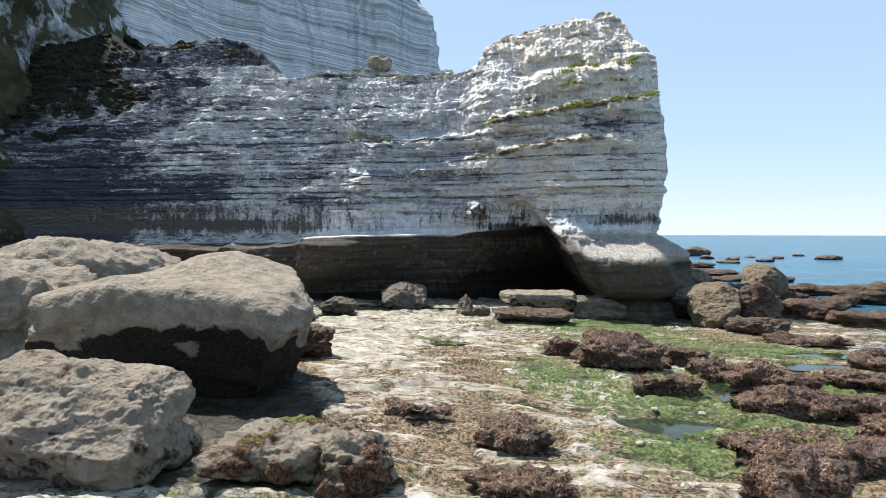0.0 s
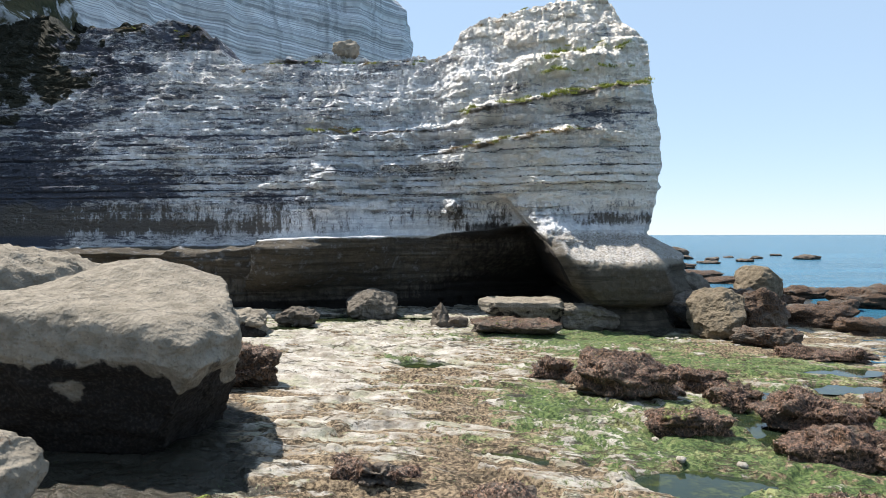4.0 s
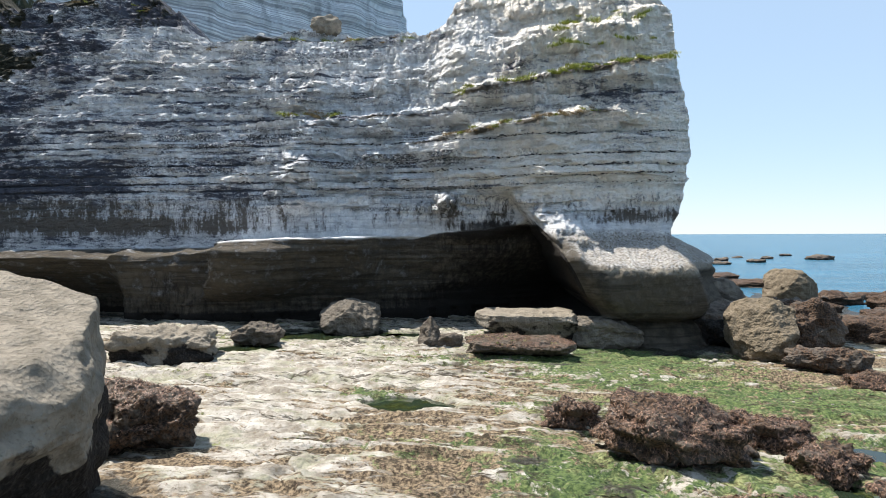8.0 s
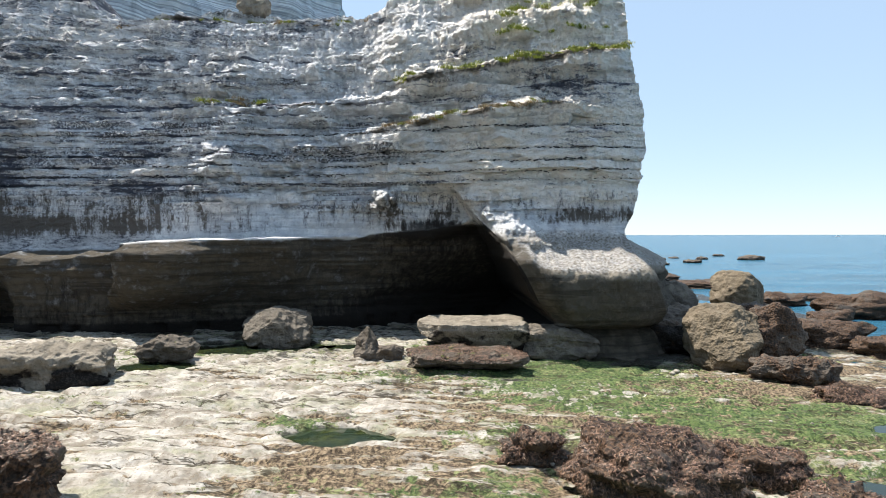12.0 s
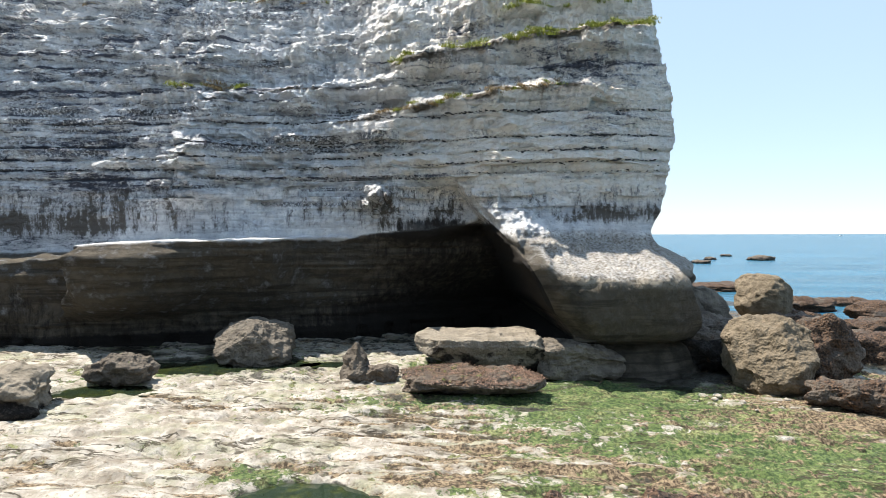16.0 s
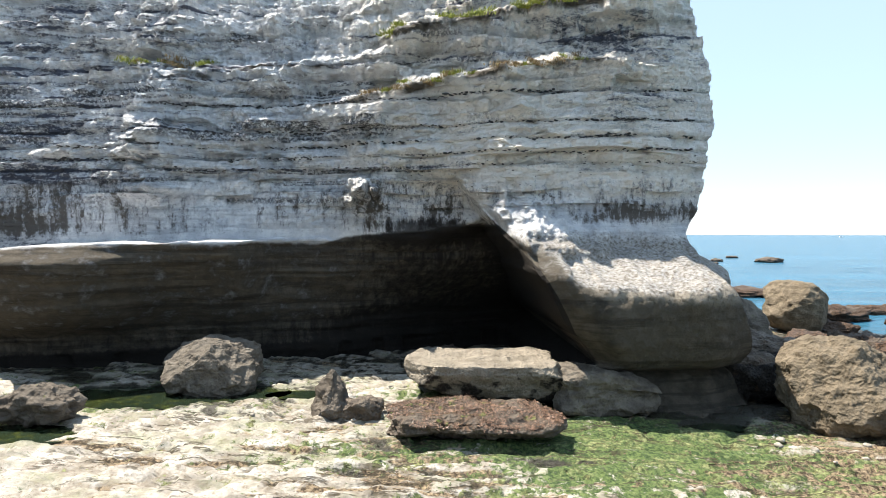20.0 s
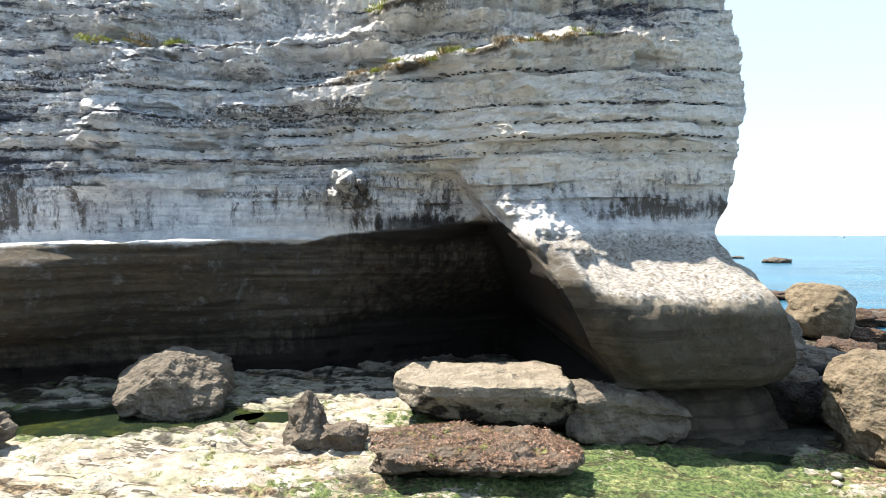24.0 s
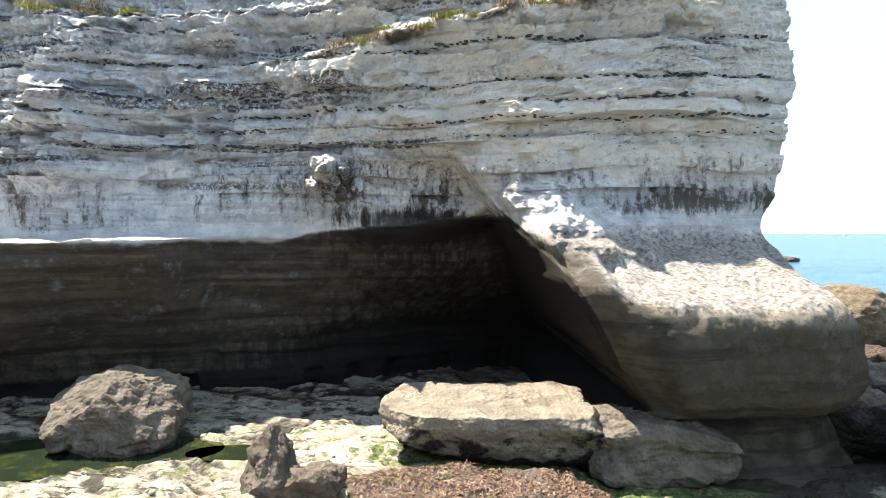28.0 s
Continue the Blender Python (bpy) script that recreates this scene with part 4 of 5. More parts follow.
def build_flints(headland):
    rng = random.Random(4)
    shapes = [lump_mesh("flint_nodule", i, 1) for i in range(5)]
    for me in shapes:
        me.materials.append(FLINT)
    spots = []
    for fz in FLINT_Z:
        x = -30.0
        while x < 10.3:
            x += rng.uniform(0.03, 0.20) * (1.5 if fz < 8 else 1.0)
            if x > 10.2 or vnoise(x * 0.55, fz * 5, 0, 251) < -0.28:
                continue
            spots.append((x, fz + bed_tilt(x) + rng.gauss(0, 0.022) + 0.05 * float(vnoise(x * 0.8, fz, 0, 252)), rng.uniform(0.03, 0.105) * (0.7 if fz < 8 else 1.0)))
    for x in np.arange(0, 10.4, 0.02):
        if rng.random() < 0.10:
            spots.append((float(x), rng.choice((rng.uniform(6.9, 7.8), rng.uniform(7.6, 8.2))), rng.uniform(0.02, 0.045)))
    xs, zs = np.array([s[0] for s in spots]), np.array([s[1] for s in spots])
    ys = cliff_depth(xs, zs)
    near = sorted(range(len(spots)), key=lambda i: -spots[i][2] if xs[i] > 1.5 else 1)[:300]
    chosen = set(near)
    verts, faces = [], []
    for i, (x, z, r) in enumerate(spots):
        m = Matrix.LocRotScale((x, ys[i] + 0.005, z), Euler((rng.uniform(-0.3, 0.3), rng.uniform(-0.25, 0.25), rng.uniform(0, 6))), (r * rng.uniform(1.0, 1.7), r * 0.7, r * rng.uniform(0.45, 0.8)))
        me = shapes[i % 5]
        if i in chosen:
            ob = new("flint_nodule", me)
            ob.parent = headland
            ob.matrix_local = headland.matrix_basis.inverted() @ m
        else:
            k = len(verts)
            verts += [tuple(m @ v.co - Vector((0, 46, 0.5))) for v in me.vertices]
            faces += [tuple(k + j for j in p.vertices) for p in me.polygons]
    ob = mesh_object("flint_band", verts, faces, FLINT, headland, label="bands of black flint nodules in the chalk")
    ob["kind"] = "stuff"


def build_far_cliff():
    plan = ((-34, 205), (-19, 165), (-13.2, 147), (-14.2, 142), (-30, 124), (-46, 106), (-53, 84), (-51, 62), (-49, 45), (-51, 25), (-75, -10), (-130, -60))
    px, py = [p[0] for p in plan], [p[1] for p in plan]
    run = np.concatenate([[0], np.cumsum(np.hypot(np.diff(px), np.diff(py)))])
    s = np.linspace(0, run[-1], 520)
    bx, by = np.interp(s, run, px), np.interp(s, run, py)
    tx, ty = np.gradient(bx), np.gradient(by)
    ln = np.hypot(tx, ty)
    nx, ny = -ty / ln, tx / ln
    top = np.interp(s, run, (50, 53, 53.5, 57, 61, 63, 63, 61, 58, 56, 50, 45)) + 0.8 * fbm(s * 0.08, 0, 0, 4, 301)
    V = np.concatenate([np.linspace(0, 1, 150), (1.0, 1.0)])
    X, Y, Z = [], [], []
    left = step(100, 70, by)
    for k, w in enumerate(V):
        z = -1 + (top + 1) * w
        out = 0.06 * (1 - w) * top + left * (1 - w) ** 1.6 * 15
        rel = 1.6 * fbm(s * 0.07, z * 0.02, 0, 4, 311) + 0.8 * fbm(s * 0.25, z * 0.12, 0, 3, 313) + 0.45 * vnoise(s * 0.01, z * 0.75, 0, 315) + left * 1.6 * ridged(s * 0.12, z * 0.14, 0, 4, 317)
        crown = 2.5 * step(0.93, 1.0, w)
        off = out + rel - crown
        if k >= 150:
            off, z = off - (20, 90)[k - 150], z + (2, 4)[k - 150]
        X.append(bx + nx * off), Y.append(by + ny * off), Z.append(z * np.ones_like(bx))
    X, Y, Z = np.array(X), np.array(Y), np.array(Z)
    f = np.repeat(V[:, None], len(s), 1)
    hi = np.arange(len(V))[:, None] >= 148
    plant = left[None, :] * (0.62 + 0.3 * fbm(X * 0.06, Z * 0.06, Y * 0.06, 3, 321)) + np.where(hi, 0.9, 0) + 0.75 * np.exp(-((Z - 50 + 0.16 * (Y - 120)) / 2.0) ** 2) * step(122, 116, Y) * step(95, 106, Y)
    ob = mesh_object("far_cliff", np.stack([X.ravel(), Y.ravel(), Z.ravel()], 1), grid_faces(*X.shape), FAR, marks={"plant": plant.ravel()})
    tagged(ob, "tall shaded white chalk cliff with fine horizontal layers", "cliff", kind="structure")


# ---- boulders ----
def rock_mesh(name, size, seed, sub, power=3.0, rough=0.16, cuts=(), detail=0.05, crest=None):
    """A boulder of full size (w, d, h) resting on z = 0: a rounded block, cut by planes, then weathered."""
    bm = bmesh.new()
    bmesh.ops.create_icosphere(bm, subdivisions=sub, radius=1.0)
    co = np.array([v.co[:] for v in bm.verts])
    faces = [[v.index for v in f.verts] for f in bm.faces]
    bm.free()
    q = (np.abs(co) ** power).sum(1) ** (1 / power)
    p = co / q[:, None]
    o = seed * 13.7
    p = p * (1 + rough * fbm(p[:, 0] * 1.3 + o, p[:, 1] * 1.3, p[:, 2] * 1.3, 3, seed))[:, None]
    for n, d in cuts:
        n = np.array(n, float)
        n /= np.linalg.norm(n)
        over = np.maximum(p @ n - d - 0.03 * fbm(p[:, 0] * 3, p[:, 1] * 3, p[:, 2] * 3, 2, seed + 9), 0)
        p = p - 0.9 * over[:, None] * n
    w = p * np.array(size) / 2
    h = 0.6 * fbm(w[:, 0] * 0.9 + o, w[:, 1] * 0.9, w[:, 2] * 1.6, 4, seed + 20) + 0.8 * (ridged(w[:, 0] * 0.7 + o, w[:, 1] * 0.7, w[:, 2] * 0.9, 4, seed + 30) - 0.3)
    h = h + 0.7 * (ridged(w[:, 0] * 2.4 + o, w[:, 1] * 2.4, w[:, 2] * 2.8, 4, seed + 50) - 0.3)
    h = h + 0.35 * fbm(w[:, 0] * 3.5 + o, w[:, 1] * 3.5, w[:, 2] * 3.5, 3, seed + 40)
    w = w + co * (detail * h)[:, None]
    if crest:
        w[:, 2] += crest(w[:, 0], w[:, 1]) * step(0, size[2] * 0.4, w[:, 2])
    w[:, 2] += size[2] / 2
    return w, faces, co


def boulder(name, label, place, size, turn=0.0, seed=1, sub=5, mat=None, wet_shade=0.0, weed=0.0, moss=0.0, group="", tide=None, sink=0.12, category="boulder", top_only=False, **shape):
    w, faces, co = rock_mesh(name, size, seed, sub, **shape)
    n = fbm(w[:, 0] * 0.8 + seed, w[:, 1] * 0.8, w[:, 2] * 0.8, 3, seed + 60)
    z = w[:, 2]
    tide = size[2] * 0.3 if tide is None else tide
    # darkens low side faces for tide wetness and for shade, leaving tops clear
    marks = {"wet_shade": wet_shade * step(tide + 0.9, tide - 0.3, z + 0.7 * n) * step(0.74, 0.5, co[:, 2]), "weed": weed * (0.75 + 0.35 * n) * (step(-0.2, 0.5, co[:, 2]) if top_only else 1.0),
             "moss": moss * step(0.2, 0.8, co[:, 2]) * (0.6 + 0.7 * n)}
    w[:, 2] -= sink * size[2]
    ob = mesh_object(name, w, faces, mat or PALE, marks=marks)
    gz = float(ground_height(np.array([place[0]]), np.array([place[1]]))[0]) if len(place) < 3 else place[2]
    ob.matrix_world = pose(place[0], place[1], gz, 0, 0, turn)
    return tagged(ob, label, category, group)


def build_boulders():
    B = boulder
    B("boulder", "huge rounded grey limestone block with a black tide band", (-8.45, 20.4), (7.5, 5.4, 3.5), -3, 2, 7, BLEACHED, wet_shade=1.3, tide=1.6, power=9.0, rough=0.05, detail=0.08, sink=0.06,
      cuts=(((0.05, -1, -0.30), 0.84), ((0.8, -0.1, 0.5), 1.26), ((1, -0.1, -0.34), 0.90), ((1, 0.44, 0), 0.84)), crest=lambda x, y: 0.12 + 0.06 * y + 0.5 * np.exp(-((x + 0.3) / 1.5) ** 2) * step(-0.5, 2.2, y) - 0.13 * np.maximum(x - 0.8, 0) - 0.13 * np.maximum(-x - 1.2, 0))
    B("boulder", "pitted pinkish-grey block with rusty weed in its cracks", (-7.75, 13.9), (4.6, 2.9, 2.15), -8, 3, 7, BLEACHED, wet_shade=0.45, tide=0.5, weed=0.46, power=3.4, rough=0.15, detail=0.13, sink=0.1,
      cuts=(((0.2, -1, 0.75), 0.78), ((1, 0, 0.25), 0.86)))
    B("boulder", "rounded grey limestone mass in the shade of the cliff", (-17.0, 27.5), (8.5, 7.5, 4.6), 15, 4, 6, BLEACHED, wet_shade=0.3, power=2.6, detail=0.2)
    B("boulder", "cracked grey limestone block leaning on a larger one", (-15.2, 21.0), (5.0, 5.4, 3.9), -10, 5, 6, BLEACHED, wet_shade=0.4, power=2.8, detail=0.2)
    B("boulder", "low pale rock with brown weed and green algae", (-3.5, 14.2), (2.9, 2.2, 0.9), 6, 6, 6, BLEACHED, wet_shade=0.2, weed=0.66, moss=0.45, detail=0.2, power=3.0)
    B("boulder", "low weedy rock with a pale broken face", (-2.05, 13.45), (1.5, 1.3, 0.9), 20, 7, 6, BLEACHED, weed=0.68, wet_shade=0.3, detail=0.14)
    B("boulder", "purple-brown weed-covered rock beside the big block", (-7.0, 25.0), (2.9, 2.3, 1.3), 12, 8, 7, WEEDY, weed=0.75, wet_shade=0.4, detail=0.24, power=2.2, rough=0.25)
    B("boulder", "pale layered block on the platform beside the undercut", (-10.9, 34.5), (3.7, 2.3, 1.15), 4, 9, 6, BLEACHED, wet_shade=0.8, tide=0.3, power=3.4, detail=0.2)
    B("boulder", "small pale rock at the edge of a pool", (-8.4, 37.8), (1.9, 1.3, 0.95), -6, 10, 6, BROWN, moss=0.35, detail=0.16)
    B("boulder", "rugged grey boulder standing in a shallow pool", (-5.25, 41.3), (3.1, 2.8, 1.75), 10, 11, 7, PALE, rough=0.2, detail=0.11, power=2.4, sink=0.16, wet_shade=0.3, tide=0.4,
      cuts=(((-0.75, -0.5, 0.6), 0.72), ((0.7, -0.5, 0.5), 0.75), ((-0.2, -1, 0.1), 0.8)))
    B("boulder", "pointed grey rock with a weedy shoulder", (-1.2, 38.55), (1.25, 1.2, 1.42), 15, 12, 6, BROWN, rough=0.2, detail=0.12, power=2.3, sink=0.18, wet_shade=0.3,
      cuts=(((0.8, -0.3, 0.55), 0.36), ((-0.9, -0.3, 0.5), 0.52), ((0, -1, 0.4), 0.6)))
    B("boulder", "weedy rock fallen beside the pointed one", (-0.5, 38.4), (1.15, 0.9, 0.52), -10, 13, 5, WEEDY, weed=0.45, detail=0.14)
    # slab's front face is blackened in colour to carry its shade
    B("boulder", "large flat-topped grey limestone slab", (2.95, 40.5), (4.4, 2.9, 1.38), -5, 14, 7, BLEACHED, rough=0.07, detail=0.07, power=9.0, sink=0.10, wet_shade=0.85, tide=0.5,
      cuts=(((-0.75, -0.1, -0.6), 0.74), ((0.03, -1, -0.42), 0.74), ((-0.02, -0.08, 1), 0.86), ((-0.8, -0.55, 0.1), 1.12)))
    B("boulder", "flat slab covered in red-brown seaweed", (2.35, 37.3), (4.15, 2.4, 0.78), -4, 15, 7, WEEDY, weed=0.62, moss=0.46, top_only=True, wet_shade=0.5, tide=0.2, rough=0.13, detail=0.14, power=3.6, sink=0.1,
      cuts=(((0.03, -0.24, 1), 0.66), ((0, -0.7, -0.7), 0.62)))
    B("boulder", "pale rounded block at the foot of the cave pillar", (6.3, 40.15, 0.5), (3.1, 2.4, 1.25), 4, 16, 7, PALE, detail=0.12, power=4.0, rough=0.12, sink=0.0, crest=lambda x, y: -0.30 * np.maximum(x + 0.1, 0))
    B("boulder", "big rounded buff boulder on the green platform", (12.95, 38.8), (3.0, 3.0, 2.6), 12, 17, 7, BUFF, rough=0.2, detail=0.11, power=2.7, wet_shade=0.25, tide=0.3,
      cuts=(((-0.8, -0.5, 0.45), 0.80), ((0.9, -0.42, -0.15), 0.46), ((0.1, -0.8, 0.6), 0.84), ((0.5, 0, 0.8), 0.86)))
    B("boulder", "dark weed-stained boulder behind the buff one", (15.0, 40.4), (3.0, 2.8, 2.5), 0, 18, 6, WEEDY, weed=0.9, detail=0.2, power=2.6)
    B("boulder", "long low brown rock lying on the platform", (13.9, 36.0), (3.0, 1.1, 0.9), -16, 19, 6, WEEDY, weed=0.62, wet_shade=0.5, detail=0.16, power=2.8)
    B("boulder", "tawny rounded boulder by the water", (22.5, 57.0), (3.9, 3.4, 2.95), 8, 20, 6, BUFF, rough=0.12, detail=0.09, power=2.6, sink=0.04, cuts=(((0.8, -0.2, 0.75), 0.62), ((0.8, -0.7, -0.1), 0.66), ((-0.85, -0.2, 0.5), 0.8)))
    B("boulder", "pale boulder in the shade of the headland", (14.1, 47.6), (2.6, 2.4, 2.9), 0, 21, 5, detail=0.2, power=2.4)
    # next two rocks are coloured near black for the pillar's shade
    B("boulder", "grey boulder wedged under the headland", (13.3, 44.0), (4.2, 3.2, 2.0), 20, 22, 5, WEEDY, wet_shade=1.0, tide=2.2, weed=0.4, detail=0.2)
    B("boulder", "rock under the pillar's side, dark with wetness and painted shade", (11.5, 42.2), (2.4, 3.0, 1.7), 5, 23, 5, WEEDY, wet_shade=1.0, tide=2.4, weed=0.3, detail=0.2)
    weedy = (
        (5.2, 25.6, 3.2, 2.7, 1.45, 10), (7.35, 26.9, 2.4, 2.0, 0.85, -20), (3.15, 27.5, 1.7, 1.2, 0.75, 15), (5.55, 21.8, 2.2, 1.25, 0.6, -4), (9.3, 22.9, 2.7, 2.0, 1.0, 0),
        (8.9, 20.2, 2.9, 1.6, 0.85, 5), (7.6, 16.6, 3.8, 1.8, 0.8, -6), (6.4, 14.3, 2.1, 1.7, 0.95, 10), (1.05, 16.2, 1.5, 1.2, 0.75, -8), (1.3, 13.8, 2.3, 1.6, 0.6, 8),
        (-1.3, 17.8, 1.5, 1.0, 0.5, 0), (8.1, 24.9, 1.5, 1.2, 0.7, 30), (11.6, 20.6, 3.2, 2.2, 0.9, -12), (10.4, 17.8, 2.4, 2.0, 1.0, 20), (12.6, 24.6, 2.4, 1.6, 0.7, 0),
        (15.6, 28.2, 2.4, 2.0, 1.0, 15), (11.0, 14.8, 2.6, 2.0, 1.0, 0), (15.2, 33.4, 4.2, 1.5, 0.65, -8), (13.6, 18.6, 2.6, 2.2, 1.0, 0))
    for i, (x, y, w, d, h, a) in enumerate(weedy):
        w, d, h = 0.86 * w, 0.86 * d, 0.85 * h
        B("weedy_rock", "low dark rock shaggy with red-brown seaweed", (x, y), (w, d, h), a, 40 + i, 6 if i < 12 else 5, WEEDY, weed=0.85, moss=0.5 if i in (3, 6, 8, 10, 11, 13) else 0.2, wet_shade=0.5, tide=0.2, detail=0.24, power=2.25, group="weedy rocks on the platform", category="rock", rough=0.32)
    shoreline = (
        (20.2, 44.6, 4.4, 3.0, 1.5, 0), (22.2, 41.6, 4.2, 2.2, 1.0, -10), (28.0, 62.5, 4.2, 2.6, 1.0, 5), (30.6, 55.6, 6.6, 4.2, 1.8, 0), (26.2, 53.0, 3.0, 2.0, 0.9, 20),
        (19.0, 50.0, 3.6, 3.0, 1.2, 30), (24.0, 57.0, 3.2, 2.4, 0.8, 0), (33.5, 66.0, 4.2, 2.4, 0.7, 0), (30, 80, 9, 5, 0.8, 10), (27, 92, 10, 7, 0.8, 0), (29, 112, 12, 8, 1.0, 0),
        (35.5, 62.5, 3.0, 1.4, 0.5, 0))
    for i, (x, y, w, d, h, a) in enumerate(shoreline):
        B("shore_rock", "dark weed-brown rock at the water's edge", (x, y, -0.1), (w, d, h), a, 70 + i, 5, WEEDY, weed=0.95, wet_shade=0.8, tide=0.45, detail=0.22, power=2.6, group="rocks at the water's edge", category="rock", rough=0.22)
    for i, (x, y, w, d, h) in enumerate(((71, 148, 8, 3, 1.2), (50, 172, 9, 5, 2.4), (46, 150, 4, 3, 1.0), (49, 143, 4, 3, 0.9), (53, 136, 5, 3, 0.8), (62, 152, 3.5, 2, 0.8), (43, 128, 6, 4, 0.8), (75, 172, 4, 2, 0.7), (58, 158, 3, 2, 0.6), (41, 160, 5, 3, 1.0))):
        B("sea_rock", "small dark rock awash in the sea", (x, y, -0.25), (0.65 * w, d, 1.1 * h), 0, 90 + i, 4, WEEDY, weed=0.5, wet_shade=0.8, tide=0.6, detail=0.25, power=2.4, group="rocks out in the sea", category="rock")
    B("perched_boulder", "small weathered chalk block perched on the ridge", (-9.0, 52.9, 18.25), (1.75, 1.4, 1.2), 5, 99, 5, BLEACHED, moss=0.4, detail=0.16, power=3.4, sink=0.0, category="boulder")


def build_stones():
    rng = random.Random(31)
    shapes = [lump_mesh("stone", 30 + i, 2, 0.7) for i in range(4)]
    for me in shapes:
        me.materials.append(STONE)
    spots = [(rng.uniform(3.2, 11.5), rng.uniform(16.5, 31)) for _ in range(34)] + [(rng.uniform(-4.0, 2.0), rng.uniform(37.5, 41.5)) for _ in range(16)] + [(rng.uniform(9.5, 14.5), rng.uniform(35.2, 37.5)) for _ in range(12)]
    for i, (x, y) in enumerate(spots):
        r = rng.uniform(0.035, 0.11)
        ob = new("stone", shapes[i % 4])
        z = float(ground_height(np.array([x]), np.array([y]))[0])
        ob.matrix_world = Matrix.LocRotScale((x, y, z + 0.35 * r), Euler((0, 0, rng.uniform(0, 6))), (r * 1.3, r, r))
        tagged(ob, "small pale rounded stone lying among the weed", "stone", "loose stones on the platform")


def build_boat():
    boat = empty("motor_boat", (800.0, 1225.0, SEA_Z))
    tagged(boat, "small white motor boat far out at sea", "boat")
    hull = [(-5, -1.3, 0.9), (3, -1.3, 1.0), (5.5, 0, 1.3), (3, 1.3, 1.0), (-5, 1.3, 0.9), (-4.6, -0.9, -0.3), (2.5, -0.8, -0.3), (4.6, 0, -0.2), (2.5, 0.8, -0.3), (-4.6, 0.9, -0.3)]
    mesh_object("hull", hull, [(0, 1, 2, 3, 4), (0, 5, 6, 1), (1, 6, 7, 2), (2, 7, 8, 3), (3, 8, 9, 4), (4, 9, 5, 0)], WHITE, boat, smooth=False)
    cab = [(-2, -0.9, 0.95), (1.5, -0.9, 0.95), (1.5, 0.9, 0.95), (-2, 0.9, 0.95), (-1.8, -0.8, 2.7), (0.6, -0.8, 2.7), (0.6, 0.8, 2.7), (-1.8, 0.8, 2.7)]
    mesh_object("cabin", cab, [(4, 5, 6, 7), (0, 1, 5, 4), (1, 2, 6, 5), (2, 3, 7, 6), (3, 0, 4, 7)], WHITE, boat, smooth=False)


# ---- plants and weed ----
def frond_mesh(places, normals, sizes, rng, lean=0.9, wide=0.35):
    """Small bent two-quad leaves standing out of a surface."""
    n = len(places)
    side = rng.normal(size=(n, 3))
    side -= (side * normals).sum(1)[:, None] * normals
    side /= np.linalg.norm(side, axis=1)[:, None]
    run = np.cross(normals, side)
    up = normals * (1 - 0.5 * lean) + run * lean
    s = sizes[:, None]
    mid = places + up * s * 0.5
    tip = places + (up + run * 0.5 - normals * 0.35 * lean) * s
    w = side * s * wide * 0.5
    verts = np.stack([places - w * 0.6, places + w * 0.6, mid + w, mid - w, tip + w * 0.5, tip - w * 0.5], 1).reshape(-1, 3)
    k = np.arange(n)[:, None] * 6
    faces = np.concatenate([k + np.array([[0, 1, 2, 3]]), k + np.array([[3, 2, 4, 5]])])
    return verts, faces


def clothe(ob, count, size, mat, name, label, seed, top=0.0):
    rng = np.random.default_rng(seed)
    me = ob.data
    co = np.empty(len(me.vertices) * 3)
    me.vertices.foreach_get("co", co)
    no = np.empty(len(me.vertices) * 3)
    me.vertices.foreach_get("normal", no)
    co, no = co.reshape(-1, 3), no.reshape(-1, 3)
    keep = np.nonzero((no[:, 2] > top) & (fbm(co[:, 0] * 1.2, co[:, 1] * 1.2, co[:, 2], 3, seed) > -0.35))[0]
    pick = rng.choice(keep, count)
    places = co[pick] + rng.normal(size=(count, 3)) * 0.02
    v, f = frond_mesh(places, no[pick], size * rng.uniform(0.5, 1.4, count), rng)
    part = mesh_object(name, v, f, mat, ob, smooth=False, label=label)
    part["kind"] = "stuff"


def build_weed():
    done = 0
    for ob in [o for o in scene.objects if o.name.startswith(("weedy_rock", "boulder")) and o.type == "MESH"]:
        x, y = ob.location.x, ob.location.y
        red = ob.name.startswith("weedy_rock") or "red-brown" in ob.get("label", "") or "purple" in ob.get("label", "")
        if not red or y > 46:
            continue
        area = ob.dimensions.x * ob.dimensions.y
        clothe(ob, int(min(9500, 1300 * area)), 0.046, KELP, "seaweed_fronds", "glossy red-brown seaweed fronds", 400 + done, -0.1 if ob.name.startswith("weedy") else 0.8)
        done += 1


def scatter_ground(name, label, mark, mat, count, lo, size, seed, lean):
    rng = np.random.default_rng(seed)
    x = rng.uniform(-13, 16, count * 6)
    y = 12.5 + 28 * rng.uniform(0, 1, count * 6) ** 1.2
    score = ground_marks(x, y)[mark] + 0.5 * fbm(x * 1.4, y * 2.0, 0, 3, seed)
    keep = np.nonzero(score > lo)[0][:count]
    x, y = x[keep], y[keep]
    z = ground_height(x, y)
    e = 0.05
    nx, ny = (z - ground_height(x + e, y)) / e, (z - ground_height(x, y + e)) / e
    nrm = np.stack([nx, ny, np.ones_like(x)], 1)
    nrm /= np.linalg.norm(nrm, axis=1)[:, None]
    v, f = frond_mesh(np.stack([x, y, z], 1), nrm, size * rng.uniform(0.5, 1.5, len(x)), rng, lean)
    ob = mesh_object(name, v, f, mat, smooth=False)
    tagged(ob, label, "seaweed", kind="stuff")


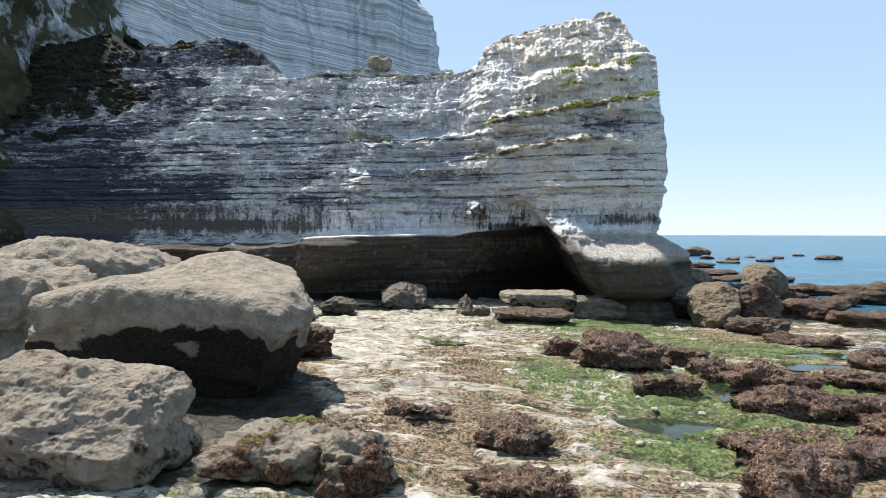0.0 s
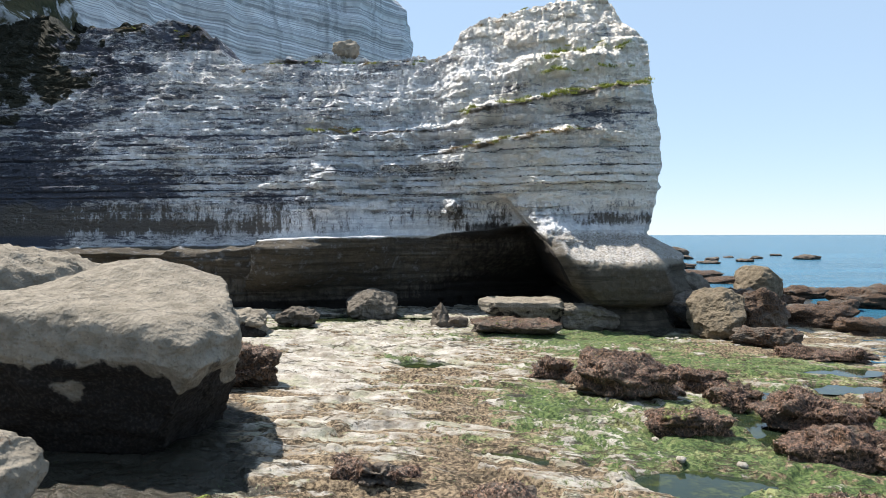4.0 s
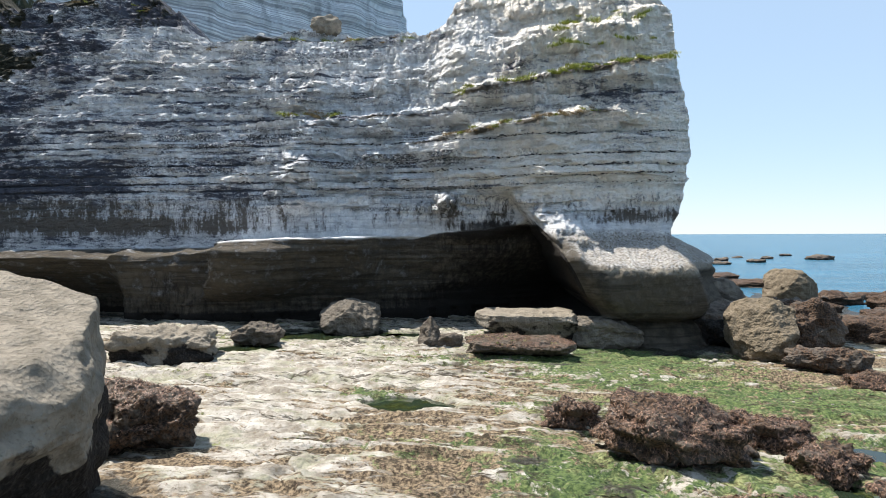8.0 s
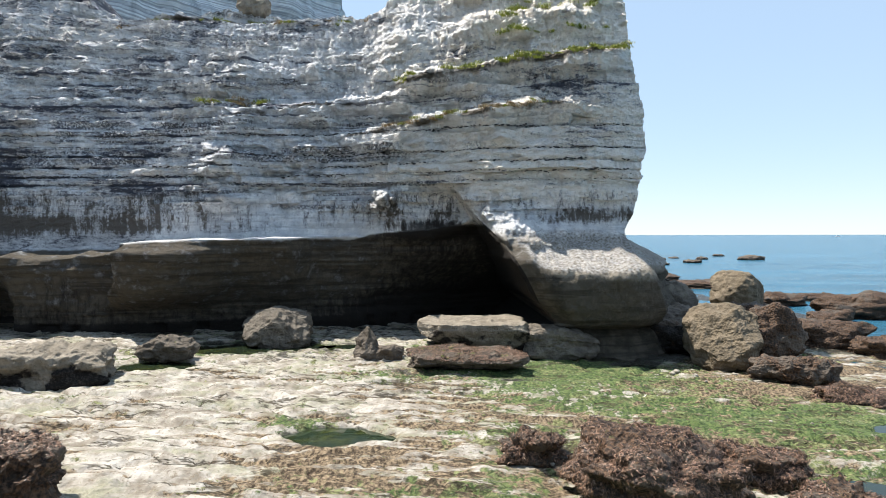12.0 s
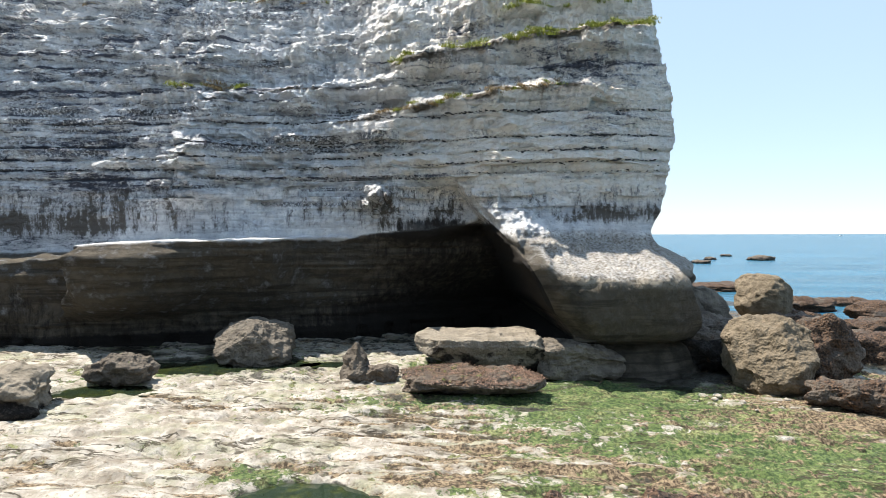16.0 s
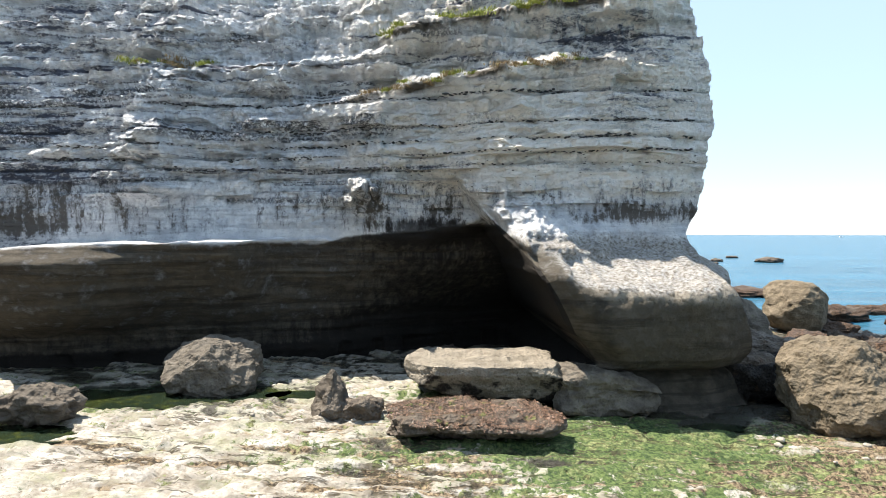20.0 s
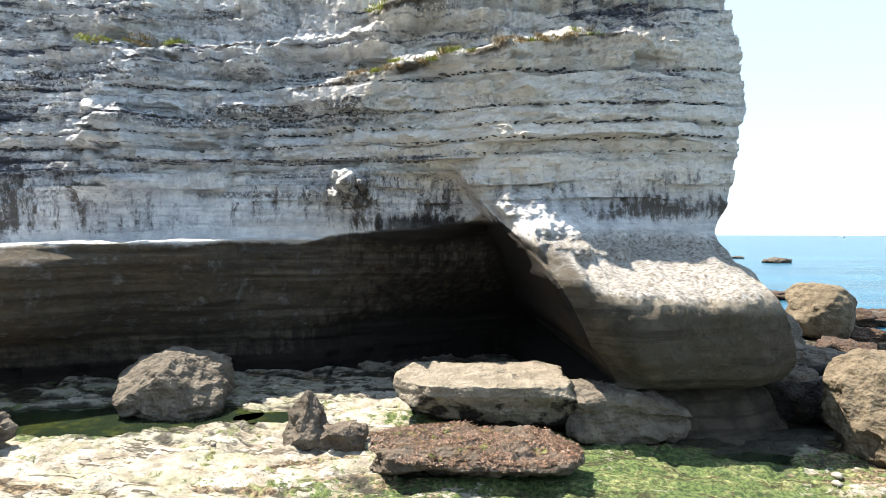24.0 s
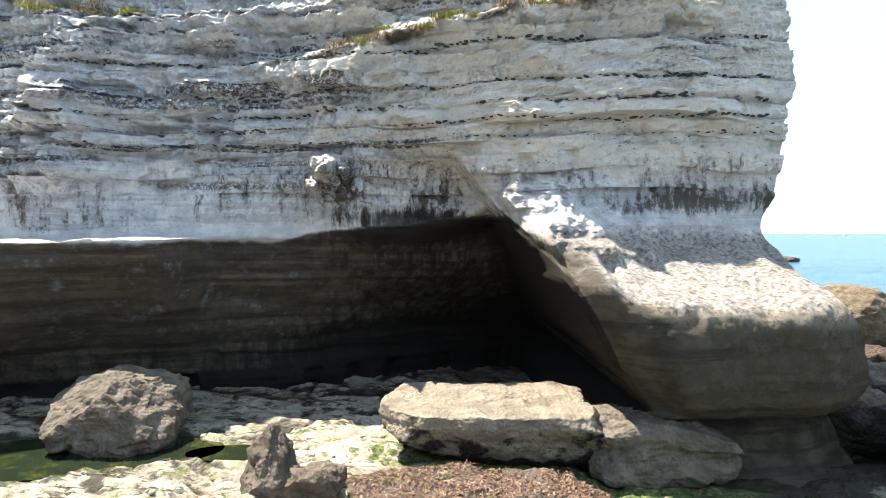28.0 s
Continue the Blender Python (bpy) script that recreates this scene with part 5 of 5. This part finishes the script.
def tuft_mesh(name, seed, mat, blades=150):
    rng = random.Random(seed)
    verts, faces = [], []
    for i in range(blades):
        a, r = rng.uniform(0, 6.283), rng.uniform(0, 0.32)
        bx, by, h = r * math.cos(a) * 1.5, r * math.sin(a), rng.uniform(0.04, 0.15)
        lean, t = rng.uniform(0.1, 0.5), rng.uniform(0, 6.283)
        dx, dy, w = lean * h * math.cos(t), lean * h * math.sin(t), rng.uniform(0.006, 0.016)
        k = len(verts)
        c, s = math.cos(t + 1.57) * w, math.sin(t + 1.57) * w
        verts += [(bx - c, by - s, -0.05), (bx + c, by + s, -0.05), (bx + dx + c * 0.8, by + dy + s * 0.8, h * 0.6), (bx + dx - c * 0.8, by + dy - s * 0.8, h * 0.6), (bx + 2.2 * dx, by + 2.2 * dy, h)]
        faces += [(k, k + 1, k + 2, k + 3), (k + 3, k + 2, k + 4)]
    me = bpy.data.meshes.new(name)
    me.from_pydata(verts, [], faces)
    me.materials.append(mat)
    return me


def build_tufts():
    rng = random.Random(12)
    green = [tuft_mesh("grass_tuft", i, GRASS) for i in range(3)]
    dry = [tuft_mesh("dry_tuft", 10 + i, DRY, 120) for i in range(2)]

    def plant(x, z, size, meshes, label, group):
        y = float(cliff_depth(np.array([x]), np.array([z]))[0])
        ob = new("grass_tuft", rng.choice(meshes))
        ob.matrix_world = Matrix.LocRotScale((x, y - 0.08, z), Euler((rng.uniform(0.1, 0.5), rng.uniform(-0.2, 0.2), rng.uniform(0, 6.28))), Vector((1.3, 1, 1)) * size)
        tagged(ob, label, "grass", group)

    fresh, faded = "bright green grass tuft rooted on a chalk ledge", "faded brown plant clump rooted on a chalk ledge"
    for i in range(60):
        x = min(10.6, rng.choice((0.2, 2.6, 3.1, 4.6, 5.3, 6.2, 7.6, 8.4, 9.3, 10.1)) + rng.gauss(0, 0.32))
        plant(x, 13.06 + 0.136 * (x - 1.0) + rng.uniform(-0.14, 0.22), rng.uniform(0.35, 1.0), green, fresh, "tufts on the upper ledge")
    for i in range(34):
        x = rng.uniform(-1.0, 6.5)
        plant(x, 10.8 + 0.12 * (x - 1.0) + rng.uniform(-0.08, 0.14), rng.uniform(0.35, 0.9), dry if i % 3 else green, faded if i % 3 else fresh, "tufts on the lower ledge")
    for i in range(26):
        x = rng.uniform(4.5, 10.2)
        plant(x, rng.choice((15.4, 16.2, 17.3, 16.8)) + rng.uniform(-0.15, 0.15), rng.uniform(0.4, 1.1), green, fresh, "tufts high on the pillar")
    for i in range(14):
        x = rng.uniform(-9.8, -7.0)
        plant(x, 12.0 + rng.uniform(-0.1, 0.2), rng.uniform(0.5, 1.0), green if i % 2 else dry, fresh if i % 2 else faded, "tufts on the buttress")
    for i in range(36):
        x = rng.uniform(-26, 7.5)
        top = float(np.interp(x, TOP_X, TOP_Z))
        plant(x, top - rng.uniform(0.2, 0.7), rng.uniform(0.4, 0.8), dry if i % 2 else green, faded if i % 2 else fresh, "tufts along the ridge")


# ---- build ----
build_ground()
build_pools()
build_sea()
HEADLAND = build_headland()
build_far_cliff()
build_boulders()
build_flints(HEADLAND)
build_stones()
build_boat()
build_weed()
build_tufts()
scatter_ground("brown_seaweed", "scattered brown seaweed on the rock platform", "brown", KELP, 34000, 0.52, 0.03, 501, 1.0)
scatter_ground("green_seaweed", "thin green seaweed carpeting the rock platform", "green", ALGA, 26000, 0.58, 0.034, 502, 1.25)
